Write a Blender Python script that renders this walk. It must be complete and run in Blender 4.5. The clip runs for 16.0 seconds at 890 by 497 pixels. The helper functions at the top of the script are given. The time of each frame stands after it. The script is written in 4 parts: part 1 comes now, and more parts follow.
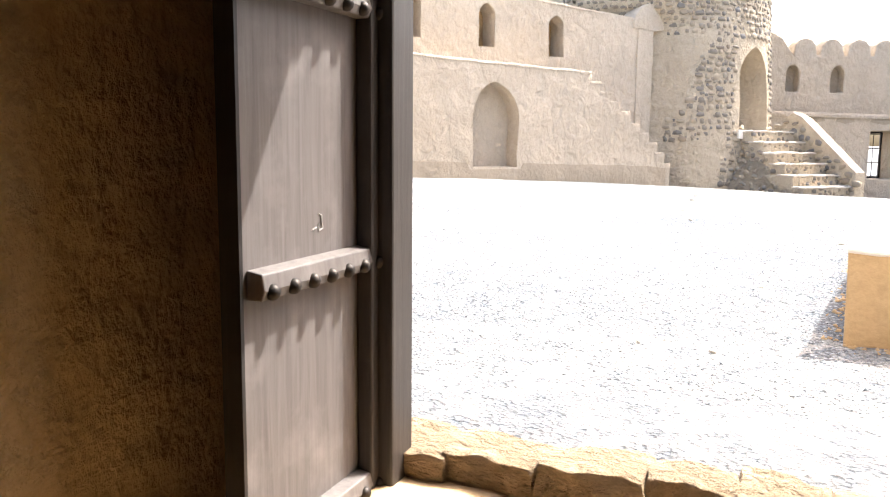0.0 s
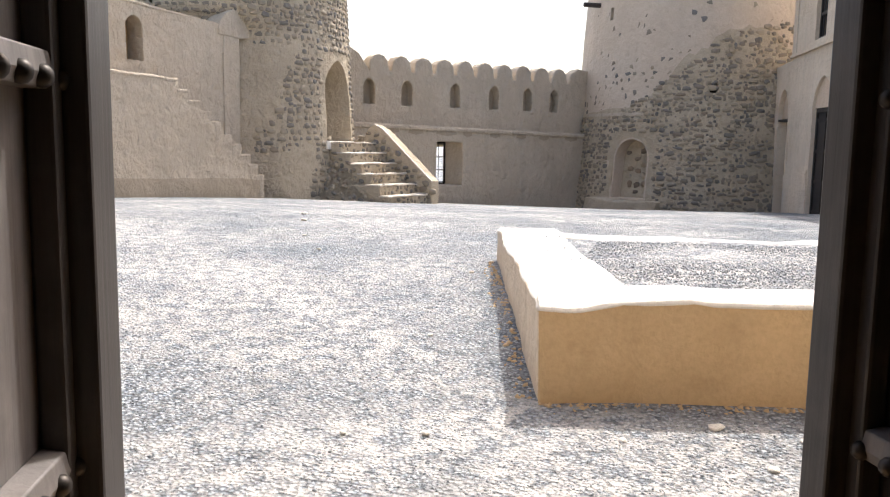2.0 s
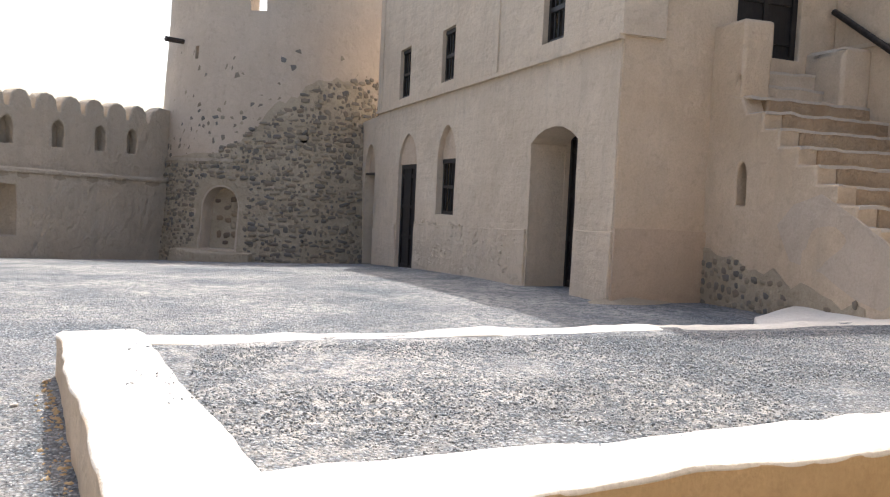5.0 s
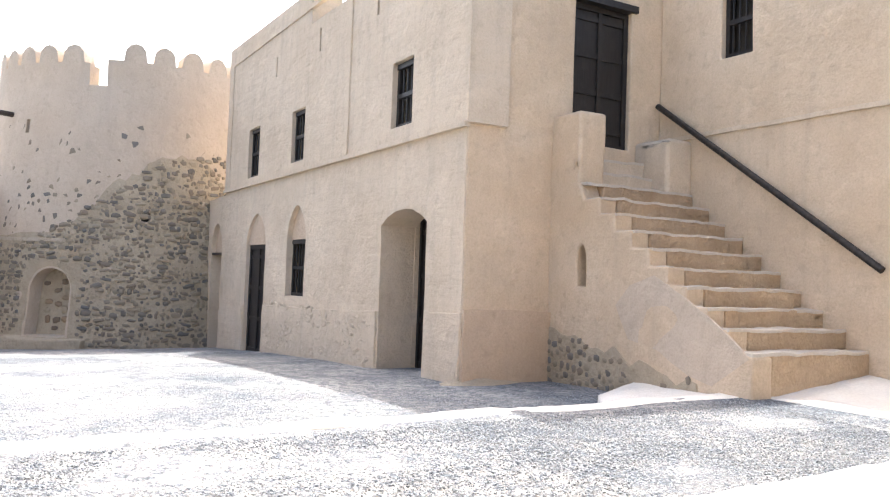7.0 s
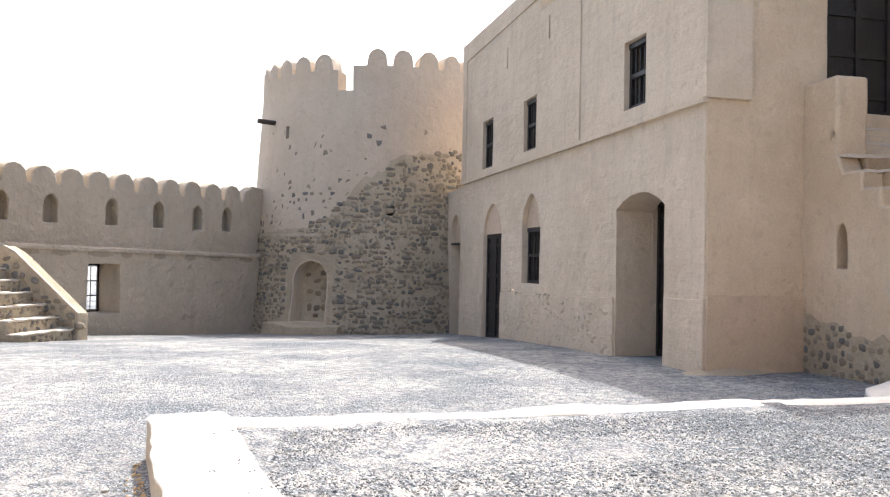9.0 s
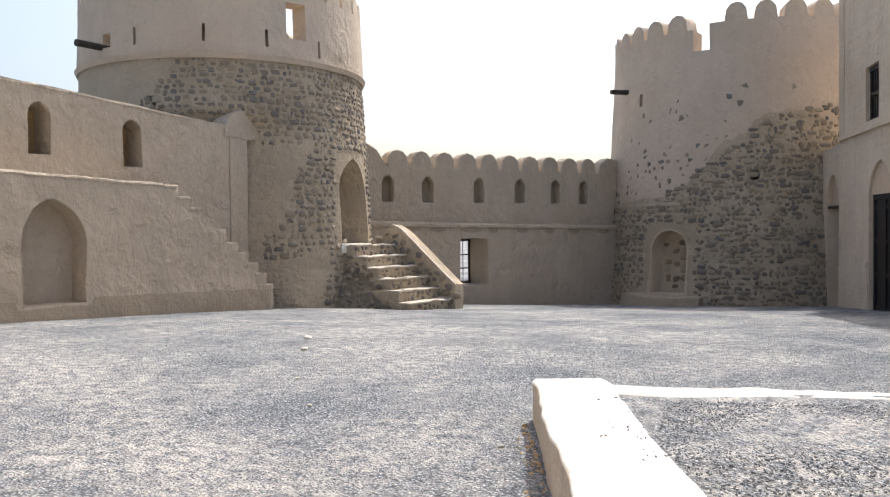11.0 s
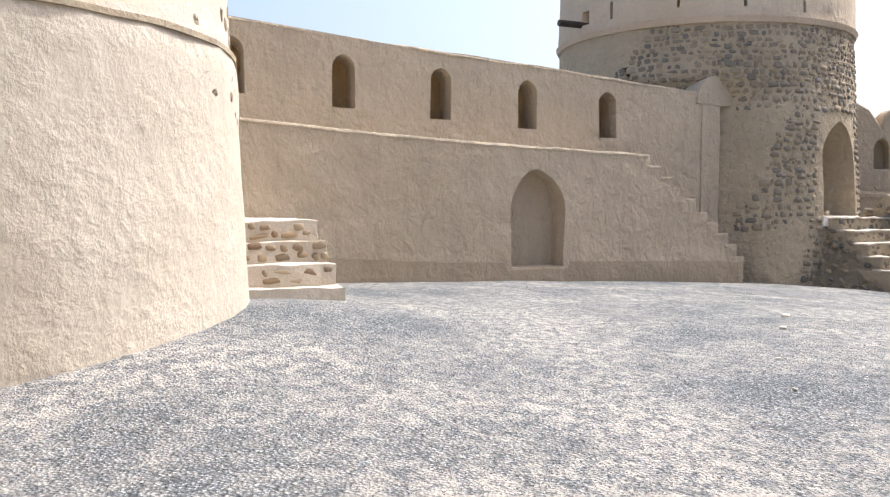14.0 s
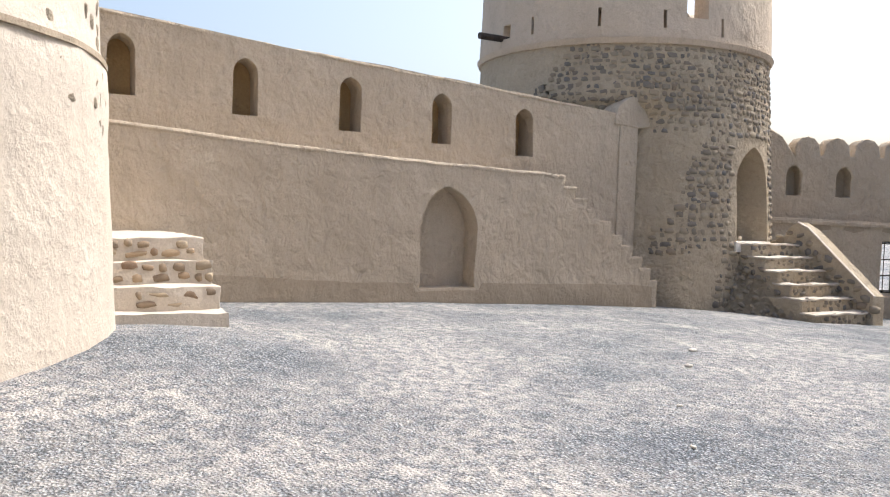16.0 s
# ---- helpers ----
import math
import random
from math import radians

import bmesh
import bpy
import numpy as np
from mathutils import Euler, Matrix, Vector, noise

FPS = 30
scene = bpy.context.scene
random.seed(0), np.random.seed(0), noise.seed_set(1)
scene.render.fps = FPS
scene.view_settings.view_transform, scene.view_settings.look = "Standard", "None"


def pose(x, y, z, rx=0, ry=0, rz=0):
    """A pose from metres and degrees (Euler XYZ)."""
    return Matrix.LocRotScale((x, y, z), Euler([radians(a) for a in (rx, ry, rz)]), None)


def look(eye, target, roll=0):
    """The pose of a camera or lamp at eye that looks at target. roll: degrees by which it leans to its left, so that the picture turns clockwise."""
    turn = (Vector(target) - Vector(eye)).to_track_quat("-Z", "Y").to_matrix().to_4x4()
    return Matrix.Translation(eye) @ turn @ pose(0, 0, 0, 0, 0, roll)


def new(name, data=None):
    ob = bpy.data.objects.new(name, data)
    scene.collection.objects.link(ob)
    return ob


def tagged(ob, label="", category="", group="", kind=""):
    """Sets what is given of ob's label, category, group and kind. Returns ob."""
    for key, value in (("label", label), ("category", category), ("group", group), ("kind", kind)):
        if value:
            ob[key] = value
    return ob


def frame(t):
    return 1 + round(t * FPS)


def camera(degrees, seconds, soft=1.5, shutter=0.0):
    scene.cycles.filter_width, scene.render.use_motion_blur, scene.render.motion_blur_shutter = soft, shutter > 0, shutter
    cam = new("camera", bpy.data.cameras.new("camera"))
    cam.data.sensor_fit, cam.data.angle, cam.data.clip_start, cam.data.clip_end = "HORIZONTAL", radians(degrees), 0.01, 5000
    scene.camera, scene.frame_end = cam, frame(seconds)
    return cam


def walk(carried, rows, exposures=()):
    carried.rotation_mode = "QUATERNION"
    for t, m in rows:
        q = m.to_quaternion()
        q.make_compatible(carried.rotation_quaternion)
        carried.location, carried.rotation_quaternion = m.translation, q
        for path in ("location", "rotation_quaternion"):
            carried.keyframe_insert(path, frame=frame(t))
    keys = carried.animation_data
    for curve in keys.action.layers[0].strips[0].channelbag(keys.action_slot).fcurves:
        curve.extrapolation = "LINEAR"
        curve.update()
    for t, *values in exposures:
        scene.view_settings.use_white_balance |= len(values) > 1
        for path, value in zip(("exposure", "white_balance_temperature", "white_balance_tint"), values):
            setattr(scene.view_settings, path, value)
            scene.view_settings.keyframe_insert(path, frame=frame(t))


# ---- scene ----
# The walk: seconds, eye, point looked at, roll
cam = camera(57.5, 16.0, soft=1.2)
walk(cam, [
    (0, look((1.257, -3.872, 0.889), (-1.531, -1.053, 0.363), 0.56)),
    (0.5, look((0.991, -3.902, 1.033), (-1.144, -0.558, 0.524), 1.31)),
    (1, look((0.853, -3.893, 1.138), (-0.991, -0.404, 0.487), 1.03)),
    (1.5, look((0.679, -3.746, 1.146), (-0.726, -0.039, 0.612), 1.23)),
    (2, look((0.515, -3.565, 1.133), (-0.518, 0.266, 0.630), 0.94)),
    (2.5, look((0.346, -3.320, 1.152), (-0.214, 0.613, 0.684), 1.04)),
    (3, look((0.263, -3.043, 1.112), (-0.135, 0.904, 0.599), 1.04)),
    (3.5, look((0.229, -2.747, 1.116), (-0.020, 1.223, 0.691), 0.99)),
    (4, look((0.203, -2.414, 1.130), (0.386, 1.556, 0.669), 1.66)),
    (4.5, look((0.236, -2.227, 1.326), (0.896, 1.683, 0.800), 2.32)),
    (5, look((0.282, -2.142, 1.394), (1.225, 1.737, 1.144), 2.66)),
    (5.2, look((0.290, -2.103, 1.399), (1.400, 1.739, 1.325), 2.46)),
    (7.3, look((0.340, -2.092, 1.476), (1.952, 1.565, 1.636), 2.18)),
    (7.5, look((0.343, -2.092, 1.478), (1.851, 1.611, 1.612), 2.14)),
    (8, look((0.329, -2.118, 1.476), (1.588, 1.678, 1.563), 1.87)),
    (8.5, look((0.310, -2.112, 1.474), (1.239, 1.778, 1.558), 1.40)),
    (8.7, look((0.346, -2.084, 1.470), (1.105, 1.842, 1.552), 1.29)),
    (10.8, look((0.201, -2.068, 1.446), (-0.786, 1.808, 1.377), -0.60)),
    (11, look((0.181, -2.077, 1.447), (-0.996, 1.745, 1.363), -0.60)),
    (11.5, look((0.138, -2.074, 1.435), (-1.524, 1.562, 1.301), -0.82)),
    (12, look((0.101, -2.090, 1.430), (-2.019, 1.296, 1.225), -1.05)),
    (12.5, look((0.063, -2.096, 1.426), (-2.463, 0.997, 1.200), -1.37)),
    (13, look((0.052, -2.114, 1.429), (-2.692, 0.790, 1.230), -1.31)),
    (13.5, look((0.039, -2.100, 1.424), (-2.790, 0.724, 1.277), -1.05)),
    (14, look((-0.010, -2.059, 1.427), (-3.015, 0.572, 1.210), 0.03)),
    (14.5, look((-0.119, -2.006, 1.444), (-3.018, 0.742, 1.225), 0.99)),
    (15, look((-0.204, -1.898, 1.435), (-3.041, 0.911, 1.200), 1.60)),
    (15.5, look((-0.249, -1.639, 1.505), (-3.140, 1.120, 1.336), 1.71)),
    (16, look((-0.215, -1.414, 1.608), (-2.979, 1.471, 1.427), 1.79)),
], exposures=[
    (0, 2.36),
    (0.5, 2.16),
    (1, 1.86),
    (1.5, 1.62),
    (2, 1.32),
    (2.5, 1.17),
    (3.5, 1.07),
    (4.5, 1.07),
    (5, 1.02),
    (7.3, 1.98),
    (8, 1.74),
    (8.7, 1.53),
    (11, 0.76),
    (12, 0.93),
    (13, 0.97),
    (16, 0.88),
])

# ---- light ----
SUN_EL, SUN_AZ = 55.5, 15.0          # degrees; azimuth from +y towards +x
world = bpy.data.worlds.new("world")
scene.world = world
world.use_nodes = True
wt = world.node_tree
sky = wt.nodes.new("ShaderNodeTexSky")
sky.sky_type, sky.sun_disc = "NISHITA", False
sky.sun_elevation, sky.sun_rotation = radians(SUN_EL), radians(SUN_AZ)
sky.dust_density, sky.air_density, sky.ozone_density = 5.5, 1.0, 1.0
wt.nodes["Background"].inputs["Strength"].default_value = 0.15
wt.links.new(sky.outputs["Color"], wt.nodes["Background"].inputs["Color"])
sun = new("sun", bpy.data.lights.new("sun", "SUN"))
sun.data.energy, sun.data.angle, sun.data.color = 2.25, radians(0.5), (1.0, 0.995, 0.98)
sd = Vector((math.sin(radians(SUN_AZ)) * math.cos(radians(SUN_EL)), math.cos(radians(SUN_AZ)) * math.cos(radians(SUN_EL)), math.sin(radians(SUN_EL))))
sun.matrix_world = Matrix.Translation(sd * 60) @ sd.to_track_quat("Z", "Y").to_matrix().to_4x4()


# ---- materials ----
def mat(name, rough=0.9, metal=0.0):
    m = bpy.data.materials.new(name)
    m.use_nodes = True
    nt = m.node_tree
    b = nt.nodes["Principled BSDF"]
    b.inputs["Roughness"].default_value, b.inputs["Metallic"].default_value = rough, metal
    b.inputs["Specular IOR Level"].default_value = 0.25
    return m, nt, b


def coords(nt, scale=(1, 1, 1)):
    tc, mp = nt.nodes.new("ShaderNodeTexCoord"), nt.nodes.new("ShaderNodeMapping")
    mp.inputs["Scale"].default_value = scale
    nt.links.new(tc.outputs["Object"], mp.inputs["Vector"])
    return mp.outputs["Vector"]


def noise_tex(nt, vec, scale, detail=5.0, rough=0.6, dist=0.0):
    n = nt.nodes.new("ShaderNodeTexNoise")
    n.inputs["Scale"].default_value, n.inputs["Detail"].default_value = scale, detail
    n.inputs["Roughness"].default_value, n.inputs["Distortion"].default_value = rough, dist
    nt.links.new(vec, n.inputs["Vector"])
    return n.outputs["Fac"]


def ramp(nt, fac, *stops):
    r = nt.nodes.new("ShaderNodeValToRGB")
    while len(r.color_ramp.elements) < len(stops):
        r.color_ramp.elements.new(0.5)
    for e, (p, c) in zip(r.color_ramp.elements, stops):
        e.position, e.color = p, (*c, 1) if len(c) == 3 else c
    nt.links.new(fac, r.inputs["Fac"])
    return r.outputs["Color"]


def mix(nt, fac, a, b, kind="MIX"):
    m = nt.nodes.new("ShaderNodeMix")
    m.data_type, m.blend_type = "RGBA", kind
    for sock, v in ((m.inputs["Factor"], fac), (m.inputs["A"], a), (m.inputs["B"], b)):
        if isinstance(v, (int, float)):
            sock.default_value = v
        elif isinstance(v, tuple):
            sock.default_value = (*v, 1)
        else:
            nt.links.new(v, sock)
    return m.outputs["Result"]


def bump(nt, b, height, strength, distance, after=None):
    bp = nt.nodes.new("ShaderNodeBump")
    bp.inputs["Strength"].default_value, bp.inputs["Distance"].default_value = strength, distance
    nt.links.new(height, bp.inputs["Height"])
    if after is not None:
        nt.links.new(after, bp.inputs["Normal"])
    nt.links.new(bp.outputs["Normal"], b.inputs["Normal"])
    return bp.outputs["Normal"]


def grey(v):
    return (v, v, v)


def plaster(name, base, dark, lump=0.5, streak=0.35, chips=0.4, courses=0.0):
    """Hand-smoothed mud plaster: lumps, chips, faint courses, water streaks and stains."""
    m, nt, b = mat(name, 0.95)
    v = coords(nt)
    big, mid, fine = noise_tex(nt, v, 0.55, 6), noise_tex(nt, v, 2.6, 4, 0.55, 0.1), noise_tex(nt, v, 38, 5)
    chip = noise_tex(nt, v, 6.5, 7, 0.6)
    drip = noise_tex(nt, coords(nt, (3.0, 3.0, 0.35)), 1.3, 6)
    mottle = noise_tex(nt, v, 1.7, 8, 0.72)
    col = mix(nt, ramp(nt, big, (0.35, (0, 0, 0)), (0.68, (1, 1, 1))), base, dark)
    col = mix(nt, ramp(nt, drip, (0.52, (0, 0, 0)), (0.75, grey(streak))), col, tuple(c * 0.74 for c in base))
    col = mix(nt, ramp(nt, mottle, (0.5, (0, 0, 0)), (0.72, grey(0.5))), col, tuple(min(1, c * 1.16) for c in base))
    col = mix(nt, ramp(nt, chip, (0.3, grey(0.35)), (0.45, (0, 0, 0))), col, tuple(c * 0.72 for c in dark))
    col = mix(nt, ramp(nt, fine, (0.35, grey(0.25)), (0.6, (0, 0, 0))), col, tuple(c * 0.72 for c in dark))
    nt.links.new(col, b.inputs["Base Color"])
    h = bump(nt, b, mid, lump * 0.6, 0.05)
    daub = noise_tex(nt, coords(nt, (1.0, 1.0, 0.8)), 5.0, 4, 0.55, 0.35)
    h = bump(nt, b, ramp(nt, daub, (0.3, (0, 0, 0)), (0.72, (1, 1, 1))), min(1.0, lump * 0.7), 0.05, h)
    rough_ = mix(nt, 1.0, ramp(nt, chip, (0.3, (0, 0, 0)), (0.62, (1, 1, 1))), ramp(nt, mottle, (0.42, grey(0.15)), (0.6, (1, 1, 1))), "MULTIPLY")
    h = bump(nt, b, rough_, chips, 0.03, h)
    if courses:
        h = bump(nt, b, noise_tex(nt, coords(nt, (0.5, 0.5, 3.4)), 1.0, 5, 0.6), courses, 0.06, h)
    bump(nt, b, fine, 0.35, 0.01, h)
    return m


PLASTER = plaster("mud_plaster", (0.525, 0.445, 0.345), (0.45, 0.375, 0.285), 1.1, 0.5, 0.6)
PLASTER_RISER = plaster("stair_plaster", (0.60, 0.455, 0.305), (0.40, 0.28, 0.175), 0.9, 0.7, 1.0)
PLASTER_SMOOTH = plaster("smooth_plaster", (0.66, 0.55, 0.42), (0.56, 0.455, 0.335), 0.5, 0.6, 0.5, 0.6)
PLASTER_TOWER = plaster("tower_plaster", (0.60, 0.50, 0.39), (0.52, 0.425, 0.325), 0.5, 0.35, 0.5)
PLASTER_PALE = plaster("pale_plaster", (0.60, 0.54, 0.46), (0.52, 0.455, 0.375), 0.32, 0.15, 0.45)
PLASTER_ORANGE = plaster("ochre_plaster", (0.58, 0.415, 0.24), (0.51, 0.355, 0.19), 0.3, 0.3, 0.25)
# Tan copy of the smooth plaster; warm bounce light is put into it.
PLASTER_TAN_BOUNCE = plaster("bounce_tan_plaster", (0.665, 0.535, 0.39), (0.55, 0.425, 0.295), 0.5, 0.6, 0.5, 0.4)
TYMPANUM = plaster("arch_filling_plaster", (0.58, 0.45, 0.33), (0.50, 0.38, 0.27), 0.4, 0.2)
# White that paints the sun's glare on the planter top; also pale stone.
PLASTER_WHITE = plaster("sunlit_white_plaster", (0.82, 0.77, 0.69), (0.74, 0.68, 0.59), 0.3, 0.1)
# Real damp and bare patches; on recess backs this brown is painted shade.
PLASTER_DAMP_SHADE = plaster("damp_and_shade_plaster", (0.41, 0.34, 0.255), (0.345, 0.28, 0.205), 0.6)
# Darker copy of the mud plaster with indoor shade put into its colour.
PLASTER_SHADED = plaster("shaded_plaster", (0.46, 0.32, 0.165), (0.35, 0.23, 0.115), 0.7, 0.3, 1.0)
MORTAR = plaster("rubble_mortar", (0.50, 0.42, 0.31), (0.40, 0.325, 0.23), 1.0, 0.3, 0.9)


def stone_material(name, *tones):
    m, nt, b = mat(name, 0.85)
    v = coords(nt)
    info = nt.nodes.new("ShaderNodeObjectInfo")
    geo = nt.nodes.new("ShaderNodeNewGeometry")
    add = nt.nodes.new("ShaderNodeMath")
    add.operation = "ADD"
    nt.links.new(info.outputs["Random"], add.inputs[0])
    nt.links.new(geo.outputs["Random Per Island"], add.inputs[1])
    fr = nt.nodes.new("ShaderNodeMath")
    fr.operation = "FRACT"
    nt.links.new(add.outputs[0], fr.inputs[0])
    col = ramp(nt, fr.outputs[0], *[(i / max(1, len(tones) - 1), t) for i, t in enumerate(tones)])
    n1 = noise_tex(nt, v, 9, 6)
    col = mix(nt, ramp(nt, n1, (0.4, (0, 0, 0)), (0.7, grey(0.3))), col, (0.33, 0.29, 0.23))
    nt.links.new(col, b.inputs["Base Color"])
    bump(nt, b, noise_tex(nt, v, 30, 6), 0.5, 0.01)
    return m


RUBBLE = stone_material("rubble_stone", (0.20, 0.17, 0.135), (0.32, 0.262, 0.185), (0.13, 0.119, 0.108), (0.39, 0.325, 0.232), (0.24, 0.188, 0.135), (0.168, 0.158, 0.148))
RUBBLE_BROWN = stone_material("brown_stone", (0.22, 0.145, 0.095), (0.36, 0.27, 0.175), (0.14, 0.10, 0.075), (0.42, 0.34, 0.24))
PEBBLE = stone_material("gravel_pebble", (0.20, 0.222, 0.242), (0.36, 0.385, 0.405), (0.135, 0.15, 0.165), (0.50, 0.505, 0.505), (0.27, 0.295, 0.315))

THRESHOLD_STONE = plaster("threshold_stone", (0.46, 0.355, 0.235), (0.33, 0.225, 0.13), 0.8, 0.3, 1.0)


def gravel():
    m, nt, b = mat("gravel", 0.95)
    v = coords(nt)
    cells = nt.nodes.new("ShaderNodeTexVoronoi")
    cells.inputs["Scale"].default_value = 48
    nt.links.new(v, cells.inputs["Vector"])
    sep = nt.nodes.new("ShaderNodeSeparateColor")
    nt.links.new(cells.outputs["Color"], sep.inputs["Color"])
    col = ramp(nt, sep.outputs["Red"], (0.0, (0.075, 0.09, 0.105)), (0.35, (0.215, 0.25, 0.28)), (0.7, (0.33, 0.365, 0.395)), (1.0, (0.56, 0.57, 0.57)))
    gaps = ramp(nt, cells.outputs["Distance"], (0.3, (0, 0, 0)), (0.62, grey(0.85)))
    col = mix(nt, gaps, col, (0.075, 0.078, 0.085))
    patch = noise_tex(nt, v, 0.42, 10, 0.68)
    fine = noise_tex(nt, v, 9, 10, 0.8)
    clump = noise_tex(nt, v, 1.3, 8, 0.7)
    dusty = mix(nt, 0.9, ramp(nt, patch, (0.39, (0, 0, 0)), (0.57, (1, 1, 1))), ramp(nt, fine, (0.44, (0, 0, 0)), (0.56, (1, 1, 1))), "MULTIPLY")
    col = mix(nt, dusty, col, (0.49, 0.465, 0.43))
    drift = noise_tex(nt, coords(nt, (1.0, 1.0, 1.0)), 3.4, 12, 0.78, 0.4)
    col = mix(nt, ramp(nt, drift, (0.30, grey(0.75)), (0.44, (0, 0, 0))), col, (0.10, 0.115, 0.13))
    col = mix(nt, ramp(nt, drift, (0.58, (0, 0, 0)), (0.72, grey(0.55))), col, (0.50, 0.50, 0.49))
    col = mix(nt, ramp(nt, clump, (0.32, grey(0.55)), (0.5, (0, 0, 0))), col, (0.15, 0.158, 0.172))
    nt.links.new(col, b.inputs["Base Color"])
    h = bump(nt, b, cells.outputs["Distance"], 1.0, 0.02)
    bump(nt, b, fine, 0.6, 0.03, h)
    return m


GRAVEL = gravel()


def wood(name, base, dark, rough=0.6):
    m, nt, b = mat(name, rough)
    grain = noise_tex(nt, coords(nt, (40, 40, 2.0)), 1.0, 6, 0.65, 0.5)
    spots = noise_tex(nt, coords(nt), 5, 6)
    col = mix(nt, ramp(nt, grain, (0.35, (0, 0, 0)), (0.7, (1, 1, 1))), base, dark)
    col = mix(nt, ramp(nt, spots, (0.5, (0, 0, 0)), (0.75, grey(0.5))), col, tuple(c * 1.7 + 0.01 for c in base))
    nt.links.new(col, b.inputs["Base Color"])
    bump(nt, b, grain, 0.35, 0.004)
    b.inputs["Specular IOR Level"].default_value = 0.4
    return m


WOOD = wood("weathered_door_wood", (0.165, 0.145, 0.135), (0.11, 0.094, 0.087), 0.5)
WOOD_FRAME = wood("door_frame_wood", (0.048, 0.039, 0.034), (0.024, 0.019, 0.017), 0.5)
WOOD_DARK = wood("dark_and_shaded_wood", (0.022, 0.018, 0.016), (0.010, 0.008, 0.008), 0.45)
WOOD_POLE = wood("old_pole_wood", (0.06, 0.045, 0.036), (0.03, 0.022, 0.018), 0.7)
IRON, _nt, _b = mat("dark_iron", 0.5, 0.7)
_nt.links.new(ramp(_nt, noise_tex(_nt, coords(_nt), 14, 5), (0.3, (0.03, 0.026, 0.024)), (0.7, (0.07, 0.058, 0.05))), _b.inputs["Base Color"])
CHALK, _nt, _b = mat("chalk_mark", 0.95)
_nt.links.new(ramp(_nt, noise_tex(_nt, coords(_nt), 60, 4), (0.3, (0.35, 0.33, 0.31)), (0.7, (0.55, 0.53, 0.5))), _b.inputs["Base Color"])
# Near-black for sheets behind openings, standing in for the shade inside.
VOID_SHADE, _nt, _b = mat("interior_shade", 0.95)
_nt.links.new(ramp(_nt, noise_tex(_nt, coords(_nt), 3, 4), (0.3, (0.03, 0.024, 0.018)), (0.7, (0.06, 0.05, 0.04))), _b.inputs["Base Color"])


# ---- mesh helpers ----
def part(name, bm, material, parent=None, label="", smooth=False, bevel=0.0):
    me = bpy.data.meshes.new(name)
    bm.to_mesh(me)
    bm.free()
    me.materials.append(material)
    if smooth:
        me.shade_smooth()
        me.set_sharp_from_angle(angle=radians(42))
    ob = new(name, me)
    if parent is not None:
        ob.parent = parent
    if label:
        ob["label"] = label
    if bevel:
        mod = ob.modifiers.new("worn_edge", "BEVEL")
        mod.width, mod.segments, mod.limit_method, mod.angle_limit = bevel, 2, "ANGLE", radians(50)
    return ob


def box(bm, x0, x1, y0, y1, z0, z1, m=None):
    vs = [bm.verts.new(((m or Matrix()) @ Vector(p))) for p in ((x0, y0, z0), (x1, y0, z0), (x1, y1, z0), (x0, y1, z0), (x0, y0, z1), (x1, y0, z1), (x1, y1, z1), (x0, y1, z1))]
    for f in ((0, 3, 2, 1), (4, 5, 6, 7), (0, 1, 5, 4), (1, 2, 6, 5), (2, 3, 7, 6), (3, 0, 4, 7)):
        bm.faces.new([vs[i] for i in f])
    return vs


def boxed(*a, m=None):
    bm = bmesh.new()
    box(bm, *a, m=m)
    return bm


def wobble(bm, amp, scale=1.3, fine=0.35):
    """Uneven, hand-built surfaces."""
    for v in bm.verts:
        v.co += noise.noise_vector(v.co * scale) * amp + noise.noise_vector(v.co * 5.0) * amp * fine


def split_long(bm, limit, passes=5):
    for _ in range(passes):
        long = [e for e in bm.edges if e.calc_length() > limit]
        if not long:
            break
        bmesh.ops.subdivide_edges(bm, edges=long, cuts=1)
        bmesh.ops.triangulate(bm, faces=[f for f in bm.faces if len(f.verts) > 3])


def slab(outer, holes, thick, place, limit=0.5, amp=0.012, scale=1.3):
    """A wall from its outline in (u, z) with openings right through it; place(u, z, depth) lays it out."""
    bm = bmesh.new()
    for loop in [outer, *holes]:
        vs = [bm.verts.new((u, 0, z)) for u, z in loop]
        for a, b in zip(vs, vs[1:] + vs[:1]):
            bm.edges.new((a, b))
    bmesh.ops.triangle_fill(bm, edges=bm.edges[:], use_beauty=True, use_dissolve=False)
    split_long(bm, limit)
    bmesh.ops.recalc_face_normals(bm, faces=bm.faces[:])
    if sum(f.normal.y for f in bm.faces) > 0:
        bmesh.ops.reverse_faces(bm, faces=bm.faces[:])
    got = bmesh.ops.extrude_face_region(bm, geom=bm.faces[:])
    back = {v for v in got["geom"] if isinstance(v, bmesh.types.BMVert)}
    for v in bm.verts:
        v.co = place(v.co.x, v.co.z, thick if v in back else 0.0)
    bmesh.ops.recalc_face_normals(bm, faces=bm.faces[:])
    wobble(bm, amp, scale)
    return bm


def flat_place(origin, along, normal):
    o, a, n = Vector((*origin, 0)), Vector((*along, 0)), Vector((*normal, 0))
    return lambda u, z, d: o + a * u - n * d + Vector((0, 0, z))


def round_place(cx, cy, radius, turn):
    """Unrolled tower wall: u metres along the ring at the reference radius, 0 facing the angle turn (degrees)."""
    r0 = radius(0)
    return lambda u, z, d: Vector((cx + (radius(z) - d) * math.cos(radians(turn) + u / r0), cy + (radius(z) - d) * math.sin(radians(turn) + u / r0), z))


